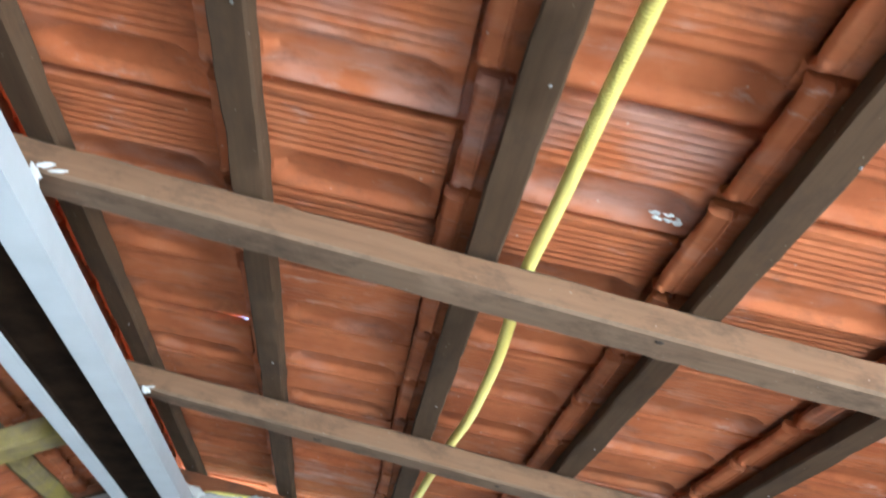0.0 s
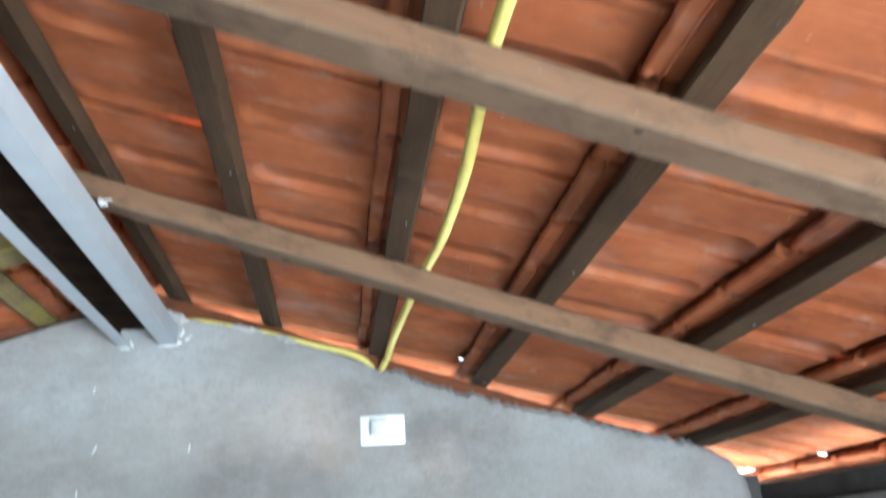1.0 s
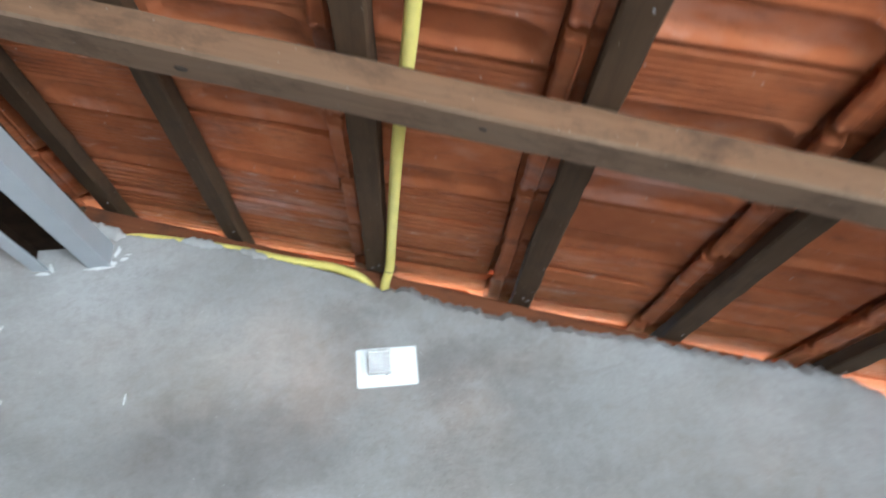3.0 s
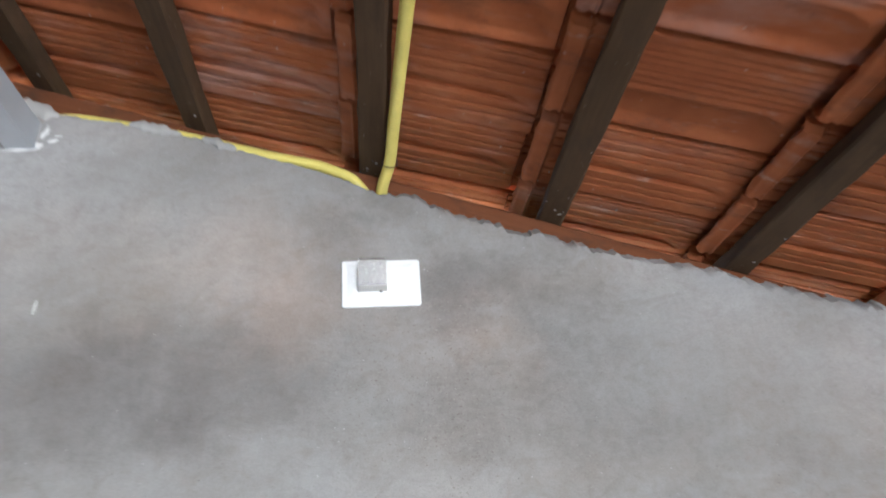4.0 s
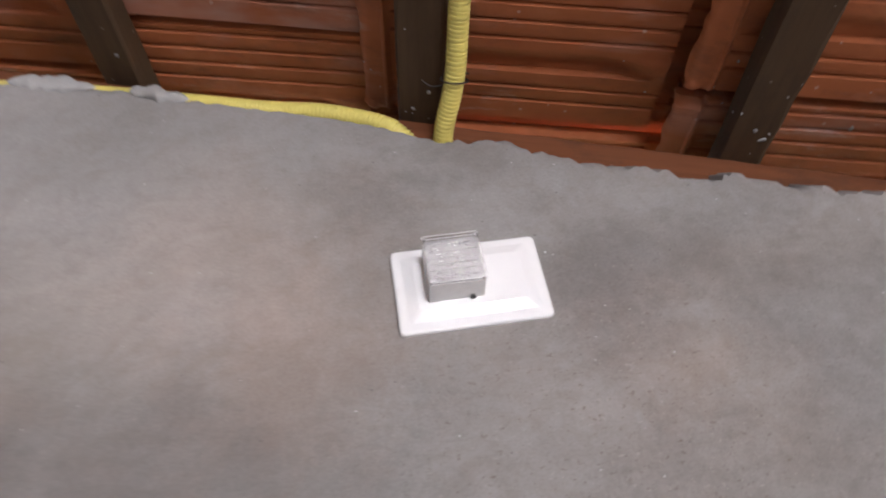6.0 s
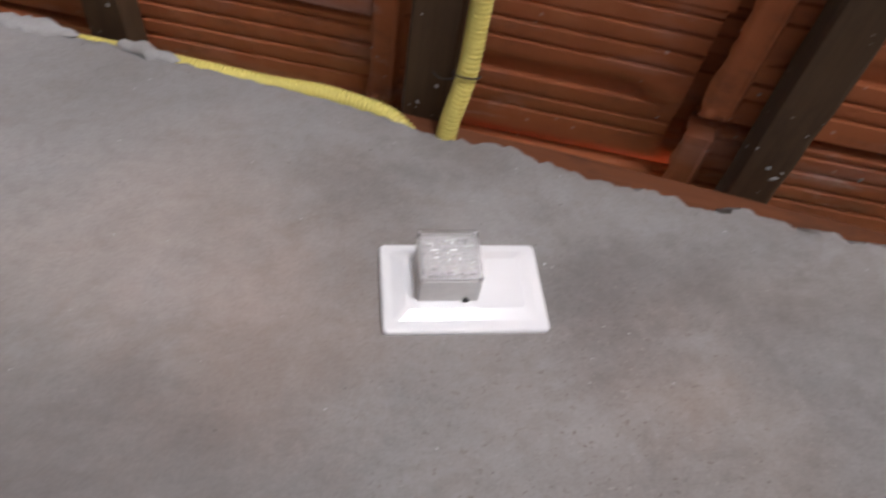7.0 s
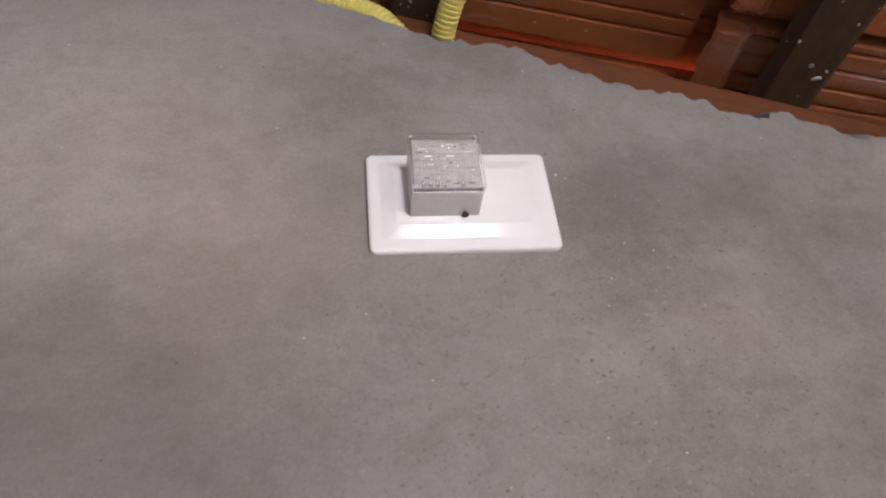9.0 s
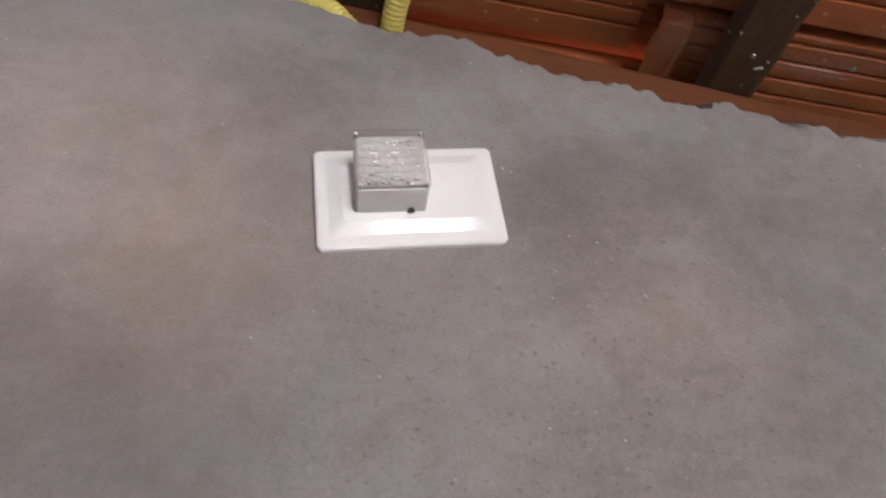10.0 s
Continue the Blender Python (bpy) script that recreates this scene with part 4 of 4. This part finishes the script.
    for j in range(n - 1):
        faces.append((top(a, j), top(a, j + 1), top(b, j + 1), top(b, j)))
        faces.append((a * n + j, a * n + j + 1, top(a, j + 1), top(a, j)))
        faces.append((b * n + j, b * n + j + 1, top(b, j + 1), top(b, j)))
    for j in (0, n - 1):
        for i in range(len(us) - 1):
            faces.append((i * n + j, (i + 1) * n + j, top(i + 1, j), top(i, j)))
    me = bpy.data.meshes.new("roof_tile")
    me.from_pydata(verts, [], faces)
    me.materials.append(CLAY)
    bm = bmesh.new()
    bm.from_mesh(me)
    bmesh.ops.recalc_face_normals(bm, faces=bm.faces)
    bm.to_mesh(me)
    bm.free()
    me.shade_smooth()
    me.set_sharp_from_angle(angle=radians(35))
    return me


def roof_slope(name, battens, phases, right, label):
    top = empty(name, RIDGE + (0.6 if right else -0.6), 0, under(RIDGE + 0.6))
    tagged(top, label, "roof", kind="structure")
    back_to = top.matrix_world.inverted()
    rng = random.Random(11 if right else 12)
    meshes = {}
    for c, xb in enumerate(battens):
        if right:
            head = xb - BATTEN_W / 2 - LAPS[c]
            nxt = battens[c + 1] - BATTEN_W / 2 - LAPS[c + 1] if c + 1 < len(battens) else head + 0.19
        else:
            head = xb + BATTEN_W / 2 + 0.029
            nxt = battens[c + 1] + BATTEN_W / 2 + 0.029 if c + 1 < len(battens) else head - 0.30
        run = abs(nxt - head) + OVER
        length = round(run / math.cos(ANGLE), 4)
        for fine in (0, 1, 2, 3, 4, 5):
            if (length, fine) not in meshes:
                meshes[(length, fine)] = tile_mesh(length, 24 if fine else 2, 40 if fine else 6, 3.7 * fine, fine > 3)
        tilt = math.degrees(ANGLE) - math.degrees(math.atan(RISE / 0.30))
        k0 = int((-2.6 - phases[c]) / PITCH)
        for k in range(k0, k0 + 28):
            y = phases[c] + PITCH * k
            if y > 2.30:
                break
            me = meshes[(length, 0 if y < 0.05 else rng.choice((4, 5)) if y > 1.70 else rng.choice((1, 2, 3)))]
            ob = new("roof_tile", me)
            ob.parent = top
            ob.matrix_parent_inverse = back_to
            jx, jy, ja, jr, jz = rng.uniform(-0.004, 0.004), rng.uniform(-0.0025, 0.0025), rng.uniform(-0.8, 0.8), rng.uniform(-0.18, 0.18), rng.uniform(0.0, 0.003)
            z = under(head) + BED + jz
            lean = rng.uniform(-0.4, 0.4)
            if right and c == 0 and abs(y - 0.980) < 0.05:
                jr, lean = 1.1, -0.7
            if right and c == 1 and y > 1.2:
                jy -= 0.012
            if right and c == 2 and y > 1.85:
                jy -= 0.010
                if y < 1.95:
                    jy, ja, jr, lean = jy - 0.006, 0.4, 1.65, -0.4
            if right:
                m = pose(head + jx + SKEW[c] * (y - 1.2), y + jy, z, jr, tilt + lean, ja)
            else:
                m = pose(head + jx, y + jy + PITCH, z, jr, tilt + lean, 180 + ja)
            ob.matrix_basis = m
            for sx, sy in STAINED:
                if right and abs((head + nxt) / 2 - sx) < 0.14 and abs(y + 0.09 - sy) < 0.09:
                    ob.material_slots[0].link = "OBJECT"
                    ob.material_slots[0].material = CLAY_STAINED


roof_slope("roof_near", BATTENS, PHASES, True, "roof slope of interlocking orange clay tiles seen from below")
roof_slope("roof_far", LEFT_BATTENS, [0.05, 0.12, 0.03, 0.10, 0.02, 0.12], False, "far roof slope of orange clay tiles beyond the ridge")

# ridge caps close the top
verts, faces = [], []
for i in range(15):
    for j in range(9):
        a = math.pi * j / 8
        verts.append((RIDGE + 0.115 * math.cos(a), -3.0 + 5.45 * i / 14, under(RIDGE) + 0.045 + 0.075 * math.sin(a)))
for i in range(14):
    for j in range(8):
        faces.append((i * 9 + j, (i + 1) * 9 + j, (i + 1) * 9 + j + 1, i * 9 + j + 1))
tagged(put("ridge_cap", verts, faces, CLAY, True), "rounded orange clay ridge capping over the beam", "roof", kind="structure")


# ---- dried mortar specks on the battens and tiles by the wall ----


def speck(x, y, size, seed):
    """A flat ragged speck on whatever the roof's underside is at (x, y)."""
    eye = Vector((x, y, under(x))) - NORMAL * 0.02
    hit, at, normal, face, ob, m = scene.ray_cast(bpy.context.evaluated_depsgraph_get(), eye, NORMAL, distance=0.12)
    if not hit or ob.name.split(".")[0] not in ("batten", "roof_tile"):
        return
    turn = normal.to_track_quat("Z", "Y").to_matrix().to_4x4()
    bm = bmesh.new()
    bmesh.ops.create_icosphere(bm, subdivisions=2, radius=1.0)
    for v in bm.verts:
        d = 1 + 0.7 * bent(*v.co, 0.7, seed)
        v.co = Vector((v.co.x * size * d * 1.25, v.co.y * size * d * 0.8, v.co.z * min(0.0010, size * 0.5)))
    me = bpy.data.meshes.new("mortar_speck")
    bm.to_mesh(me)
    bm.free()
    me.materials.append(MORTAR)
    me.shade_smooth()
    dot = new("mortar_speck", me)
    dot.parent = ob
    dot.matrix_parent_inverse = ob.matrix_world.inverted()
    dot.matrix_basis = Matrix.Translation(at) @ turn @ pose(0, 0, 0, 0, 0, seed * 47.0)
    tagged(dot, "pale dried mortar speck")


bpy.context.view_layer.update()
rng = random.Random(31)
for k, (x, y, size) in enumerate((
        (-0.017, 2.008, 0.0030), (-0.024, 2.013, 0.0013), (-0.033, 2.018, 0.0013), (-0.018, 2.014, 0.0012), (0.291, 1.996, 0.0042), (0.294, 1.988, 0.0020),
        (0.293, 1.945, 0.0016), (0.298, 1.930, 0.0013), (0.256, 1.942, 0.0022), (0.258, 1.991, 0.0014), (0.045, 2.038, 0.0022), (0.244, 1.974, 0.0046),
        (0.250, 1.977, 0.0026), (0.264, 1.968, 0.0020), (0.262, 1.980, 0.0018), (0.363, 1.981, 0.0032), (0.379, 2.010, 0.0036), (0.193, 2.005, 0.0015), (0.213, 2.035, 0.0022))):
    speck(x, y, 0.68 * size, 1.0 + 2.3 * k)
for k in range(42):
    speck(rng.uniform(-0.45, 0.70), 2.03 - 0.30 * rng.random() ** 2, rng.uniform(0.0005, 0.0013), 60.0 + 1.7 * k)
